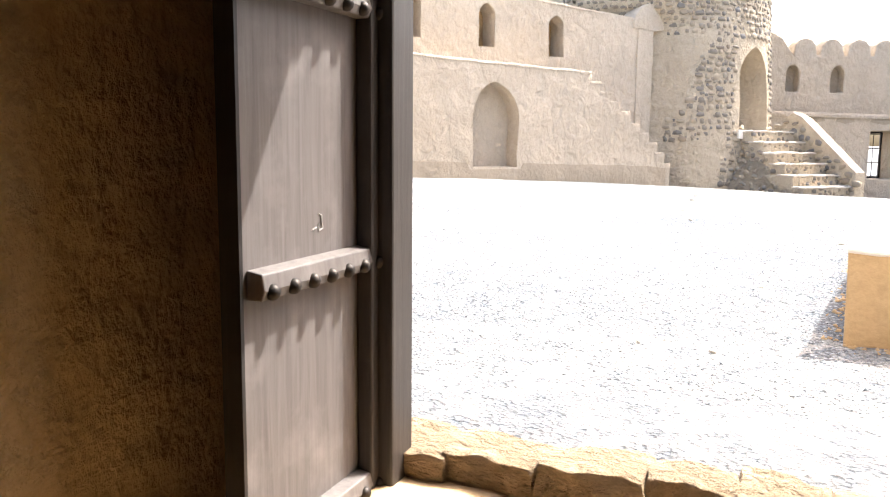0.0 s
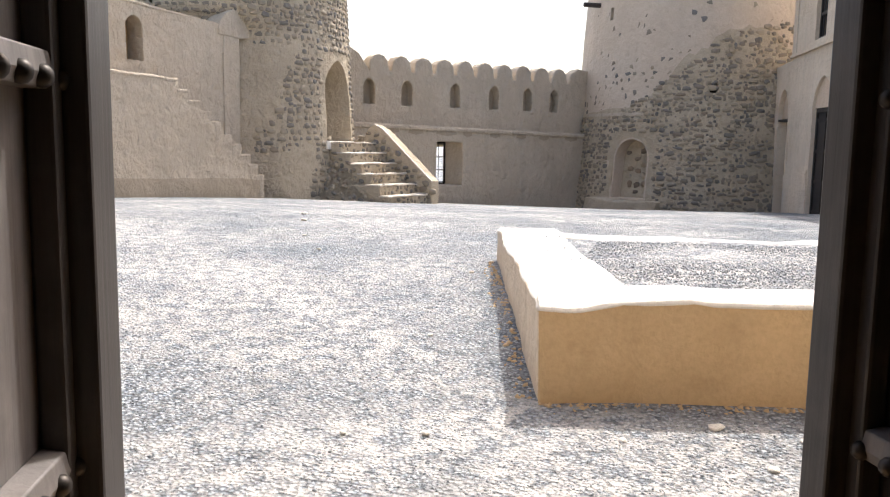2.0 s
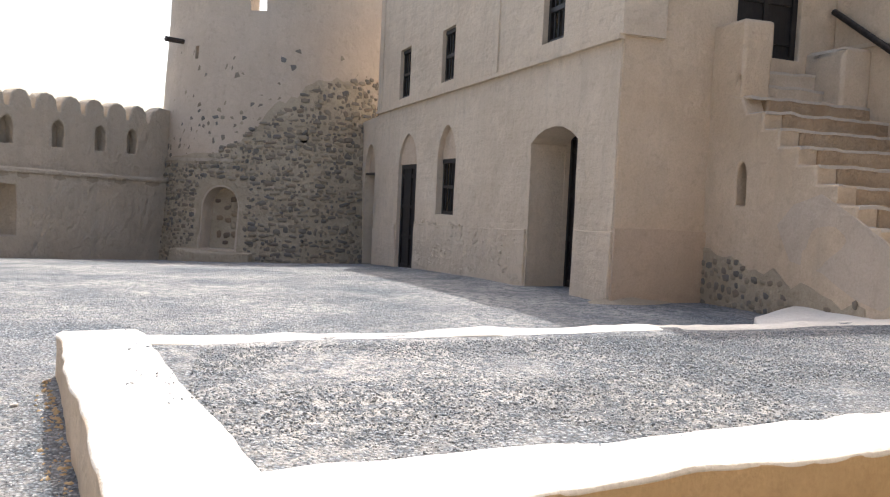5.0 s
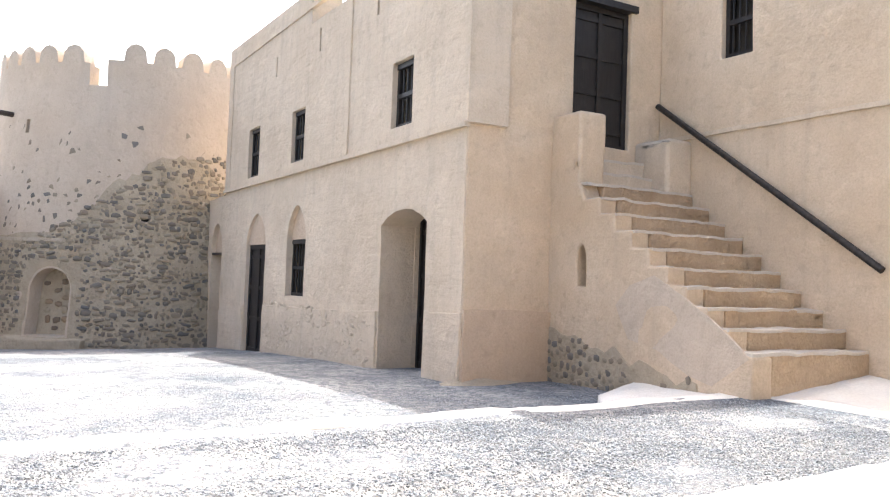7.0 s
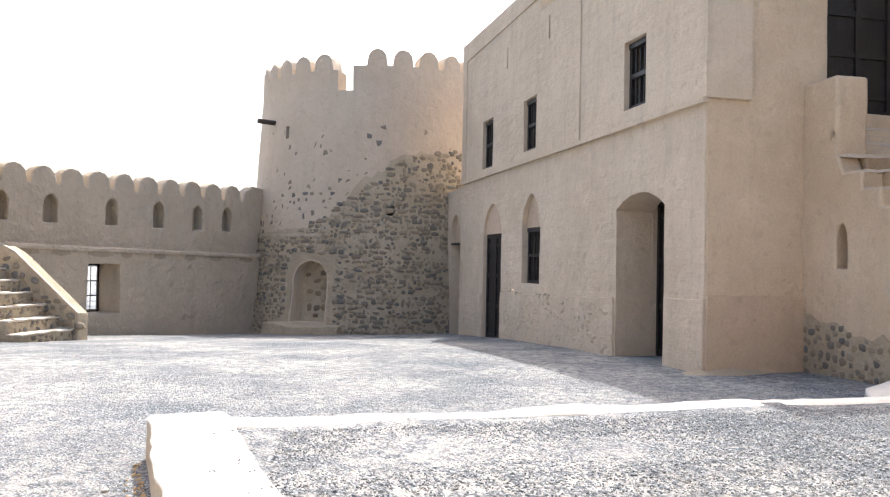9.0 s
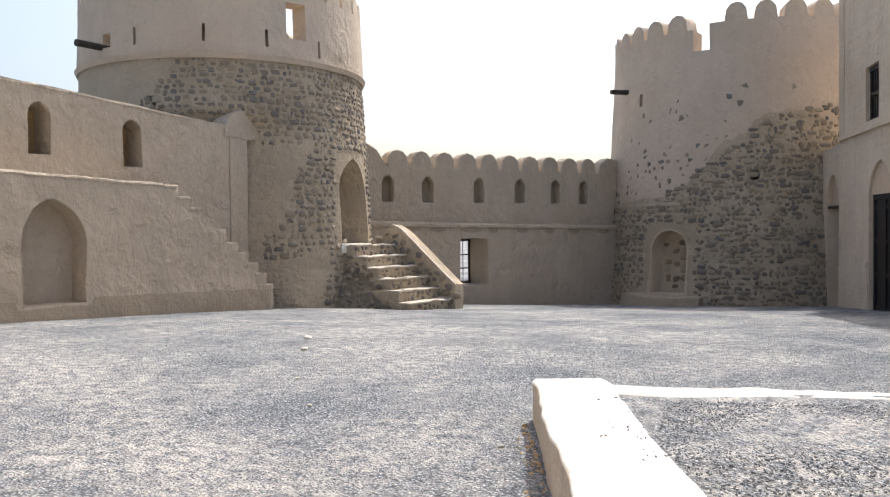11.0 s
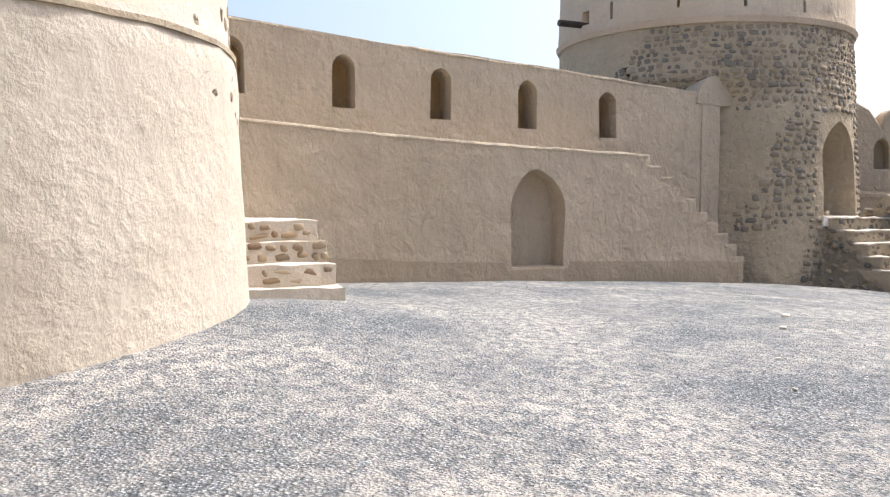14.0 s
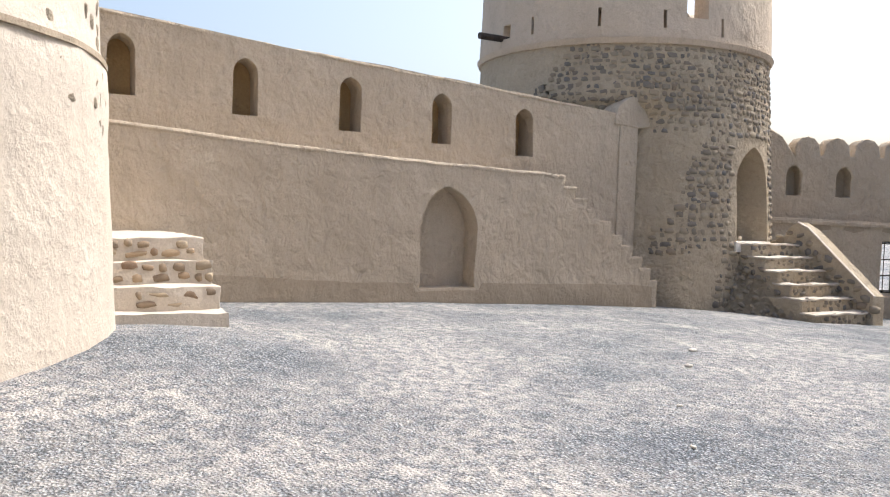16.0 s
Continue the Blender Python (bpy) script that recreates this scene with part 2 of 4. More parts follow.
def arch(u0, u1, z0, spring, top, n=7, pointed=True):
    """An opening with a pointed or a round head."""
    c, half = (u0 + u1) / 2, (u1 - u0) / 2
    pts = [(u0, z0), (u1, z0)]
    right = []
    for i in range(n + 1):
        t = i / n
        if pointed:
            x, h = half * (1 - t ** 1.75), spring + (top - spring) * (1 - (1 - t) ** 1.45)
        else:
            x, h = half * math.cos(t * math.pi / 2), spring + (top - spring) * math.sin(t * math.pi / 2)
        right.append((c + x, h))
    return pts + right + [(2 * c - x, h) for x, h in reversed(right[:-1])]


def rect(u0, u1, z0, z1):
    return [(u0, z0), (u1, z0), (u1, z1), (u0, z1)]


def merlons(u0, u1, z, pitch, width, height, n=6):
    """A top edge of round-headed merlons, from u1 back to u0."""
    pts, u = [], u1
    while u - pitch >= u0 - 1e-6:
        c = u - pitch / 2
        pts.append((c + width / 2, z))
        for i in range(1, n):
            a = math.pi * i / n
            pts.append((c + width / 2 * math.cos(a) ** 1 if abs(math.cos(a)) > 1e-6 else c, z + height * (0.25 + 0.75 * math.sin(a))))
        pts.append((c - width / 2, z))
        u -= pitch
    return pts


def panel_quad(u0, u1, z0, z1, d0, d1, place, cuts=4, amp=0.006):
    """A block laid on a wall's own coordinates, bent with it."""
    bm = bmesh.new()
    grid = {}
    for i in range(cuts + 1):
        for z in (0, 1):
            for d in (0, 1):
                grid[i, z, d] = bm.verts.new(place(u0 + (u1 - u0) * i / cuts, (z0, z1)[z], (d0, d1)[d]))
    for i in range(cuts):
        for q in (((0, 0), (1, 0)), ((1, 0), (1, 1)), ((1, 1), (0, 1)), ((0, 1), (0, 0))):
            bm.faces.new([grid[i, *q[0]], grid[i + 1, *q[0]], grid[i + 1, *q[1]], grid[i, *q[1]]])
    for i in (0, cuts):
        bm.faces.new([grid[i, 0, 0], grid[i, 1, 0], grid[i, 1, 1], grid[i, 0, 1]])
    bmesh.ops.recalc_face_normals(bm, faces=bm.faces[:])
    wobble(bm, amp)
    return bm


def tube(points, r, sides=8, r_end=None):
    """A round bar along a line of points."""
    bm = bmesh.new()
    rings = []
    for i, p in enumerate(points):
        p = Vector(p)
        d = (Vector(points[min(i + 1, len(points) - 1)]) - Vector(points[max(i - 1, 0)])).normalized()
        a = d.orthogonal().normalized()
        b = d.cross(a)
        rr = r + ((r_end or r) - r) * i / max(1, len(points) - 1)
        rings.append([bm.verts.new(p + (a * math.cos(2 * math.pi * k / sides) + b * math.sin(2 * math.pi * k / sides)) * rr) for k in range(sides)])
    for q, s in zip(rings, rings[1:]):
        for k in range(sides):
            bm.faces.new([q[k], q[(k + 1) % sides], s[(k + 1) % sides], s[k]])
    bm.faces.new(rings[0][::-1])
    bm.faces.new(rings[-1])
    bmesh.ops.recalc_face_normals(bm, faces=bm.faces[:])
    return bm


def empty(name, x=0.0, y=0.0, z=0.0):
    e = new(name)
    e.location = (x, y, z)
    return e


# rubble: a few boulder meshes shared by every stone
STONES = []
for k in range(7):
    bm = bmesh.new()
    bmesh.ops.create_icosphere(bm, subdivisions=1, radius=0.5)
    for v in bm.verts:
        v.co += noise.noise_vector(v.co * 2.2 + Vector((k * 9.1, 0, 0))) * 0.22
        v.co = Vector((math.copysign(abs(v.co.x * 2) ** 0.6 / 2, v.co.x), math.copysign(abs(v.co.y * 2) ** 0.75 / 2, v.co.y), math.copysign(abs(v.co.z * 2) ** 0.6 / 2, v.co.z)))
    me = bpy.data.meshes.new("stone")
    bm.to_mesh(me)
    bm.free()
    me.shade_smooth()
    STONES.append(me)


def stone_frame(place, u, z):
    o = place(u, z, 0)
    a = (place(u + 0.05, z, 0) - o).normalized()
    n = (place(u, z, -0.05) - o).normalized()
    return o, a, n, n.cross(a)


def rubble(parent, place, u0, u1, z0, z1, keep, rows=0.2, size=(0.16, 0.36), depth=0.1, material=RUBBLE, limit=300, nearest=None, seed=1, fill=0.9, proud=0.3, tilt=20.0):
    """Courses of rough stones bedded in a wall face: the nearest ones single, the rest joined."""
    rng = random.Random(seed)
    found = []
    z = z0
    while z < z1:
        h = rows * rng.uniform(0.75, 1.2)
        u = u0 + rng.uniform(0, 0.2)
        while u < u1:
            w = rng.uniform(*size)
            if rng.random() < fill and keep(u + w / 2, z + h / 2):
                found.append((u + w / 2, z + h / 2 + rng.uniform(-0.055, 0.055) * tilt / 20, w * rng.uniform(0.74, 1.02), h * rng.uniform(0.62, 1.05), rng.uniform(-tilt, tilt), rng.randrange(len(STONES)), depth * rng.uniform(0.75, 1.3)))
            u += w + rng.uniform(0.0, 0.05)
        z += h
    if nearest:
        found.sort(key=lambda s: (s[0] - nearest[0]) ** 2 + (s[1] - nearest[1]) ** 2)
    rest_v, rest_f = [], []
    for i, (u, z, w, h, turn, k, dep) in enumerate(found):
        o, a, n, up = stone_frame(place, u, z)
        m = Matrix((a, n, up)).transposed().to_4x4()
        m = Matrix.Translation(o - n * dep * (0.5 - proud)) @ m @ pose(0, 0, 0, 0, turn) @ Matrix.Diagonal((w, dep, h, 1))
        if i < limit:
            ob = new("stone", STONES[k])
            ob.parent = parent
            ob.matrix_basis = m
            if not ob.data.materials:
                ob.data.materials.append(material)
            if ob.data.materials[0] is not material:
                ob.material_slots[0].link = "OBJECT"
                ob.material_slots[0].material = material
        else:
            base = len(rest_v)
            rest_v += [m @ v.co for v in STONES[k].vertices]
            rest_f += [[base + j for j in p.vertices] for p in STONES[k].polygons]
    if rest_v:
        me = bpy.data.meshes.new("rubble")
        me.from_pydata(rest_v, [], rest_f)
        me.materials.append(material)
        ob = new("rubble", me)
        ob.parent = parent
        tagged(ob, "small grey and brown rubble stones bedded in mortar", kind="stuff")


# ---- ground ----
def ground_z(x, y):
    X, Y = max(-14, min(9, x)), max(-3, min(26, y))
    return 0.05 - 0.00361 * X + 0.03807 * Y + 0.00132 * X * X + 0.0007 * X * Y - 0.00487 * Y * Y + 0.00007 * Y ** 3 - 0.078 * max(0.0, 1 - math.hypot(x, y + 0.5) / 4) + 0.28 * math.exp(-((x + 7.2) ** 2 + (y - 1.0) ** 2) / 6.0)


def axis_steps(lo, hi, step, far):
    inner = [lo + i * step for i in range(int((hi - lo) / step) + 1)]
    out = [step * 1.5 ** k for k in range(1, 24) if step * 1.5 ** k < far]
    return [lo - d for d in reversed(out)] + inner + [inner[-1] + d for d in out]


# the passage under the gate: frame of the gate, along the doorway and outwards
G0 = Vector((-0.50, -2.23, 0))
GE = Vector((0.927, 0.375, 0)).normalized()
GN = Vector((-GE.y, GE.x, 0))
GM = Matrix((GE, GN, Vector((0, 0, 1)))).transposed().to_4x4()
GM.translation = G0


def gate_uv(x, y):
    d = Vector((x, y, 0)) - G0
    return d @ GE, d @ GN


xs, ys = axis_steps(-13, 9, 0.25, 1500), axis_steps(-3.6, 26, 0.25, 1500)
verts, faces = [], []
for y in ys:
    for x in xs:
        e, n = gate_uv(x, y)
        z = ground_z(x, y) + noise.noise(Vector((x * 0.9, y * 0.9, 0))) * 0.012
        if n < 0.3 and -1.3 < e < 2.7 and n > -6.5:
            z = -0.6
        verts.append((x, y, z))
nx = len(xs)
for j in range(len(ys) - 1):
    for i in range(nx - 1):
        faces.append((j * nx + i, j * nx + i + 1, (j + 1) * nx + i + 1, (j + 1) * nx + i))
me = bpy.data.meshes.new("ground")
me.from_pydata(verts, [], faces)
me.materials.append(GRAVEL)
me.shade_smooth()
tagged(new("ground", me), "grey crushed gravel ground of the fort courtyard", "ground", kind="structure")

# ---- gate and passage ----
gp = lambda u, z, d: GM @ Vector((u, -0.10 - d, z))
tagged(part("wall_gate", slab([(-9, -0.6), (9.5, -0.6), (9.5, 4.6), (-9, 4.6)], [rect(-0.17, 1.58, -0.59, 1.98)], 0.2, gp, 0.8), PLASTER, None, smooth=True), "plastered gate wall around the doorway", "wall", kind="structure")


def passage_block(name, material, label, *b):
    bm = boxed(*b, m=GM)
    split_long(bm, 0.35, 6)
    wobble(bm, 0.02, 1.7, 0.5)
    return tagged(part(name, bm, material, None, smooth=True), label, "wall", kind="structure")


# Passage surfaces wear the shade-darkened plaster.
passage_block("wall_passage_left", PLASTER_SHADED, "pitted plaster wall of the gate passage, shade put into its brown", -1.4, -0.46, -5.0, -0.26, -0.6, 2.7)
passage_block("wall_passage_right", PLASTER_SHADED, "plastered passage wall beside the gate leaf, darkened for shade", 1.72, 2.7, -5.0, -0.28, -0.6, 2.7)
# Back wall and ceiling are unseen, added so only the doorway lets light in.
passage_block("wall_passage_back", PLASTER_SHADED, "unseen end wall added to close the gate passage", -1.2, 2.7, -5.6, -4.95, -0.6, 2.6)
passage_block("ceiling", PLASTER_SHADED, "low plastered ceiling of the gate passage", -1.3, 2.8, -5.6, -0.28, 2.55, 2.95)
passage_block("floor", PLASTER_SHADED, "trodden earth floor of the gate passage", -1.2, 2.7, -5.6, 0.0, -0.75, -0.40)
# threshold
bm = boxed(-0.14, 1.55, -0.30, -0.015, -0.62, -0.125, m=GM)
split_long(bm, 0.12, 6)
wobble(bm, 0.012, 3)
tagged(part("threshold", bm, PLASTER_ORANGE, None, smooth=True), "worn plastered threshold of the gate", "threshold", kind="structure")
kerb = tagged(empty("step_edge"), "row of rough stones edging the gravel at the threshold", "step", kind="structure")
rng = random.Random(5)
e = -0.22
while e < 1.6:
    w = rng.uniform(0.20, 0.42)
    bm = bmesh.new()
    bmesh.ops.create_cube(bm, size=1.0)
    bmesh.ops.subdivide_edges(bm, edges=bm.edges[:], cuts=9, use_grid_fill=True)
    for v in bm.verts:
        q = Vector((v.co.x * w, v.co.y * 0.22, v.co.z * 0.15)) + Vector((e * 7, 0, 0))
        flake = math.floor(noise.noise(q * 9.0) * 4) / 4
        v.co *= 1.0 - 0.10 * (v.co.length / 0.87) ** 4
        v.co += noise.noise_vector(q * 4.0) * 0.07 + noise.noise_vector(q * 15.0) * 0.035 + Vector((0, flake * 0.10, flake * 0.05))
    st = part("stone", bm, THRESHOLD_STONE, kerb, smooth=True)
    st.matrix_basis = GM @ pose(e + w / 2, 0.06 + rng.uniform(-0.015, 0.015), -0.10, rng.uniform(-3, 3), rng.uniform(-3, 3), rng.uniform(-5, 5)) @ Matrix.Diagonal((w * 1.02, rng.uniform(0.20, 0.25), rng.uniform(0.14, 0.17), 1))
    e += w * 0.97
bm = bmesh.new()
rows_ = []
for k in range(13):
    n_ = 0.10 + 0.9 * k / 12
    row = []
    for i in range(37):
        q = GM @ Vector((-0.4 + 2.2 * i / 36, n_, 0))
        edge = max(0.0, 1 - k / 3)
        z = max(-0.02 * edge - 0.03, ground_z(q.x, q.y) + 0.03) * (1 - (k / 12) ** 2) + (ground_z(q.x, q.y) - 0.01) * (k / 12) ** 2
        row.append(bm.verts.new((q.x, q.y, z + noise.noise(q * 6.0) * 0.012)))
    rows_.append(row)
for p, q in zip(rows_, rows_[1:]):
    for i in range(36):
        bm.faces.new([p[i], p[i + 1], q[i + 1], q[i]])
bmesh.ops.recalc_face_normals(bm, faces=bm.faces[:])
part("bedding", bm, GRAVEL, kerb, "dusty gravel bedded behind the stones", smooth=True)

# door frame
frame_ob = tagged(empty("gate_frame"), "dark wooden frame of the gate with double posts", "door frame", kind="structure")
for side in (0, 1):
    s = -1 if side == 0 else 1
    u = 0.0 if side == 0 else 1.41
    for a, b, c, d in ((-0.055, 0.0, -0.14, -0.045 if side else 0.0), (-0.095, -0.045, -0.18, -0.10)):
        lo, hi = sorted((u - s * -a if side else u + a, u - s * -b if side else u + b))
        lo, hi = (u + a, u + b) if side == 0 else (u - b, u - a)
        part("post", boxed(lo, hi, c, d, -0.14, 1.90, m=GM), WOOD_FRAME, frame_ob, bevel=0.008)
part("lintel", boxed(-0.12, 1.53, -0.16, -0.02, 1.93, 2.07, m=GM), WOOD_FRAME, frame_ob, bevel=0.008)


def gate_leaf(label, side):
    """One leaf, swung right back into the passage. Local x runs from the hinge inwards, y out of its face."""
    leaf = tagged(empty("gate_leaf"), label, "door", group="gate leaves")
    L = 0.65
    # Right board gets near-black wood, painting in the shade it stands in.
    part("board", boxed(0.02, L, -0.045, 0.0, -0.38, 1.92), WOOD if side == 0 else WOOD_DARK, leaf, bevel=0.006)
    part("stile", boxed(0.0, 0.03, -0.05, 0.012, -0.38, 1.92), WOOD_DARK, leaf, bevel=0.006)
    part("edge_strip", boxed(L - 0.004, L + 0.008, -0.05, 0.004, -0.38, 1.92), WOOD_DARK, leaf)
    for z in (-0.10, 0.56, 1.25, 1.80):
        bm = bmesh.new()
        prof = [(0.0, -0.034), (0.042, -0.034), (0.05, -0.01), (0.044, 0.028), (0.0, 0.036)]
        ends = [[bm.verts.new((x, y, z + h)) for y, h in prof] for x in (0.035, L - 0.02)]
        for i in range(5):
            bm.faces.new([ends[0][i], ends[0][(i + 1) % 5], ends[1][(i + 1) % 5], ends[1][i]])
        bm.faces.new(ends[0][::-1])
        bm.faces.new(ends[1])
        bmesh.ops.recalc_face_normals(bm, faces=bm.faces[:])
        bar = part("batten", bm, WOOD, leaf, bevel=0.004)
        for i in range(7):
            bm = bmesh.new()
            bmesh.ops.create_uvsphere(bm, u_segments=10, v_segments=6, radius=0.02)
            for v in bm.verts:
                v.co = Vector((v.co.x, v.co.y, v.co.z)) + Vector((0.075 + i * 0.087, 0.048, z - 0.016))
            part("stud", bm, IRON, bar, smooth=True)
    if side == 0:
        for (a, h), (b, g) in (((0.30, 0.66), (0.306, 0.695)), ((0.306, 0.695), (0.32, 0.70)), ((0.30, 0.66), (0.318, 0.655)), ((0.318, 0.655), (0.32, 0.675)), ((0.33, 0.665), (0.35, 0.66))):
            part("chalk_scribble", tube([(a, 0.001, h), ((a + b) / 2 + 0.003, 0.002, (h + g) / 2), (b, 0.001, g)], 0.002, 5), CHALK, leaf, "pale scratched scribble")
    return leaf


left = gate_leaf("weathered brown wooden gate leaf with studded battens, standing open", 0)
left.matrix_basis = GM @ Matrix.Translation((-0.095, -0.06, 0)) @ Matrix(((0, 1, 0, 0), (-1, 0, 0, 0), (0, 0, 1, 0), (0, 0, 0, 1)))
right = gate_leaf("wooden gate leaf with studded battens, standing open, shade painted into its board", 1)
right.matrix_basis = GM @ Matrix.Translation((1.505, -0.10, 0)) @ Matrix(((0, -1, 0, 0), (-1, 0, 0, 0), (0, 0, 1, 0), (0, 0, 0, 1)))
for v in [o for o in right.children_recursive if o.type == "MESH"]:
    v.data.flip_normals()

# ---- planter ----
PC = [Vector(p) for p in ((0, 0), (7.6, 1.42), (7.2, 4.75), (-0.92, 3.47))]
planter = tagged(empty("planter"), "low ochre plastered planter bed with sunlight painted into its pale coping, filled with gravel", "planter")


def planter_wall(a, b, width, top, rise=0.0, face=PLASTER_ORANGE):
    """A low wall whose outer face runs from a to b."""
    d = (b - a).normalized()
    n = Vector((-d.y, d.x))
    length = (b - a).length
    crown = lambda u: rise * max(0.0, min(1.0, (u - 0.15) / 0.5)) + 0.012 * noise.noise(Vector((u * 2.3, length, 0)))
    # White top is sunlight put into the colour; orange faces carry warm bounce.
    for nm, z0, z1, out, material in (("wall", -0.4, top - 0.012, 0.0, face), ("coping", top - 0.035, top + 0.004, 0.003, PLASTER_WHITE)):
        m = Matrix.Translation((a.x, a.y, 0)) @ Matrix(((d.x, n.x, 0, 0), (d.y, n.y, 0, 0), (0, 0, 1, 0), (0, 0, 0, 1)))
        bm = bmesh.new()
        cuts = int(length / 0.06)
        loops = []
        lip = 0.02 if nm == "coping" else 0.006
        prof = [(-out, z0, nm == "coping"), (width + out, z0, 0), (width + out, z1 - lip, 0), (width - 0.03, z1, 0), (0.035 - out, z1, 1), (-out, z1 - lip, 1)]
        for i in range(cuts + 1):
            u = -out + (length + 2 * out) * i / cuts
            rag = 0.012 * noise.noise(Vector((u * 5.0, 7, length))) if nm == "coping" else 0.0
            loops.append([bm.verts.new(m @ Vector((u, v + (rag if c else 0), z + c * crown(u)))) for v, z, c in prof])
        for p, q in zip(loops, loops[1:]):
            for k in range(6):
                bm.faces.new([p[k], q[k], q[(k + 1) % 6], p[(k + 1) % 6]])
        bm.faces.new(loops[0])
        bm.faces.new(loops[-1][::-1])
        if nm == "wall":
            split_long(bm, 0.16, 3)
        bmesh.ops.recalc_face_normals(bm, faces=bm.faces[:])
        wobble(bm, 0.022, 1.7, 0.6)
        part(nm, bm, material, planter, smooth=True, bevel=0.03 if nm == "wall" else 0.012)


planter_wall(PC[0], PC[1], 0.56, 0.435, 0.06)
# Left face takes paler plaster: thin whitewash and bounced light in one colour.
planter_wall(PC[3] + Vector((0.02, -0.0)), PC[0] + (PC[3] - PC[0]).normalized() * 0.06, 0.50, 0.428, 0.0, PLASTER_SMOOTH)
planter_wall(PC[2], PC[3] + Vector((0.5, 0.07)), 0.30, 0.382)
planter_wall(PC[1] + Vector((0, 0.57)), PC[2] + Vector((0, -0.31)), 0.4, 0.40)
bm = bmesh.new()
bed_z = lambda y: 0.350 + 0.0085 * (y - 0.5)
vs = [bm.verts.new((p.x, p.y, bed_z(p.y))) for p in (Vector((0.2, 0.4)), Vector((7.3, 1.75)), Vector((7.0, 4.6)), Vector((-0.6, 3.3)))]
bm.faces.new(vs)
bmesh.ops.subdivide_edges(bm, edges=bm.edges[:], cuts=12, use_grid_fill=True)
for v in bm.verts:
    v.co.z += noise.noise(v.co * 1.2) * 0.02
part("gravel_fill", bm, GRAVEL, planter, "grey gravel filling the bed", smooth=True)

# ---- west wall, with wall walk and stair ----
WT = radians(-17.3)
WN, WD = Vector((math.cos(WT), math.sin(WT))), Vector((-math.sin(WT), math.cos(WT)))
wp = flat_place(WN * -11.65, WD, WN)
loops = [(-1.70, 2.98 + 0.1), (-0.15, 3.06), (1.56, 2.93), (3.20, 2.82), (4.82, 2.72), (6.48, 2.62)]
west = tagged(part("wall_west", slab([(-6, -0.6), (9.15, -0.6), (9.13, 3.53), (5.77, 3.77), (2.3, 3.99), (-0.02, 4.18), (-6, 4.5)], [arch(u, u + 0.37, z, z + 0.62, z + 0.83) for u, z in loops], 0.62, wp, 0.35, 0.022, 1.1), PLASTER, None, smooth=True, bevel=0.03), "weathered mud-plastered curtain wall with pointed loopholes", "wall", kind="structure")
for u, z in loops:
    # Back sheet in darker plaster paints the shade deep in each loophole.
    part("loophole_back", panel_quad(u - 0.05, u + 0.42, z - 0.05, z + 0.9, 0.46, 0.52, wp, 1, 0.0), PLASTER_SHADED, west)
mp_ = flat_place(WN * -10.95, WD, WN)
steps = [(7.04, 2.28), (7.30, 2.09), (7.56, 1.90), (7.82, 1.71), (8.09, 1.53), (8.36, 1.28), (8.62, 1.09), (8.86, 0.89), (9.06, 0.68), (9.25, 0.45)]
outline = [(-4, -0.6), (9.25, -0.6)]
prev = 0.0
for (u, z), nz in zip(reversed(steps), [s[1] for s in reversed(steps)]):
    outline += [(u, z)] if not prev else [(u, prev), (u, z)]
    prev = z
outline += [(7.02, 2.30), (4.5, 2.37), (2.11, 2.48), (-0.09, 2.64), (-4, 2.8)]
walk_ob = tagged(part("wall_walk", slab(outline, [arch(4.32, 5.33, 0.40, 1.38, 2.0, 9)], 0.70, mp_, 0.2, 0.03, 2.2), PLASTER, None, smooth=True, bevel=0.035), "mud-plastered wall walk with stepped end and pointed niche", "wall", kind="structure")
part("niche_back", panel_quad(4.25, 5.4, 0.3, 2.1, 0.40, 0.46, mp_, 1, 0.0), PLASTER, walk_ob)
part("niche_sill", panel_quad(4.30, 5.35, 0.30, 0.402, 0.03, 0.43, mp_, 4, 0.005), PLASTER, walk_ob)
bm = slab([(-3.9, -0.5), (9.2, -0.5), (9.1, 0.36), (8.46, 0.41), (5.47, 0.47), (5.4, 0.36), (4.25, 0.36), (4.2, 0.5), (3.2, 0.52), (1.35, 0.64), (-3.9, 0.8)], [], 0.05, flat_place(WN * -10.935, WD, WN), 0.2, 0.02, 2.2)
part("damp_plinth", bm, PLASTER_DAMP_SHADE, walk_ob, "darker damp band along the foot", smooth=True)
for place_, pts_, r_ in ((mp_, [(-4, 2.8), (-0.09, 2.635), (2.11, 2.475), (4.5, 2.365), (7.0, 2.29)], 0.038), (wp, [(-6, 4.5), (-0.02, 4.17), (2.3, 3.98), (5.77, 3.76), (9.1, 3.52)], 0.034)):
    line = []
    for (u, z), (u2, z2) in zip(pts_, pts_[1:]):
        n_ = max(2, int((u2 - u) / 0.25))
        line += [place_(u + (u2 - u) * k / n_, z + (z2 - z) * k / n_ - 0.02, 0.02) for k in range(n_)]
    bm = tube(line, r_, 8)
    wobble(bm, 0.02, 2.2, 0.5)
    part("coping", bm, PLASTER, walk_ob if place_ is mp_ else west, "pale rounded coping edge", smooth=True)
for u, z in steps:
    bm = panel_quad(u - 0.27, u + 0.008, z - 0.05, z + 0.010, -0.004, 0.68, mp_, 4, 0.012)
    part("tread", bm, PLASTER, walk_ob, smooth=True, bevel=0.015)
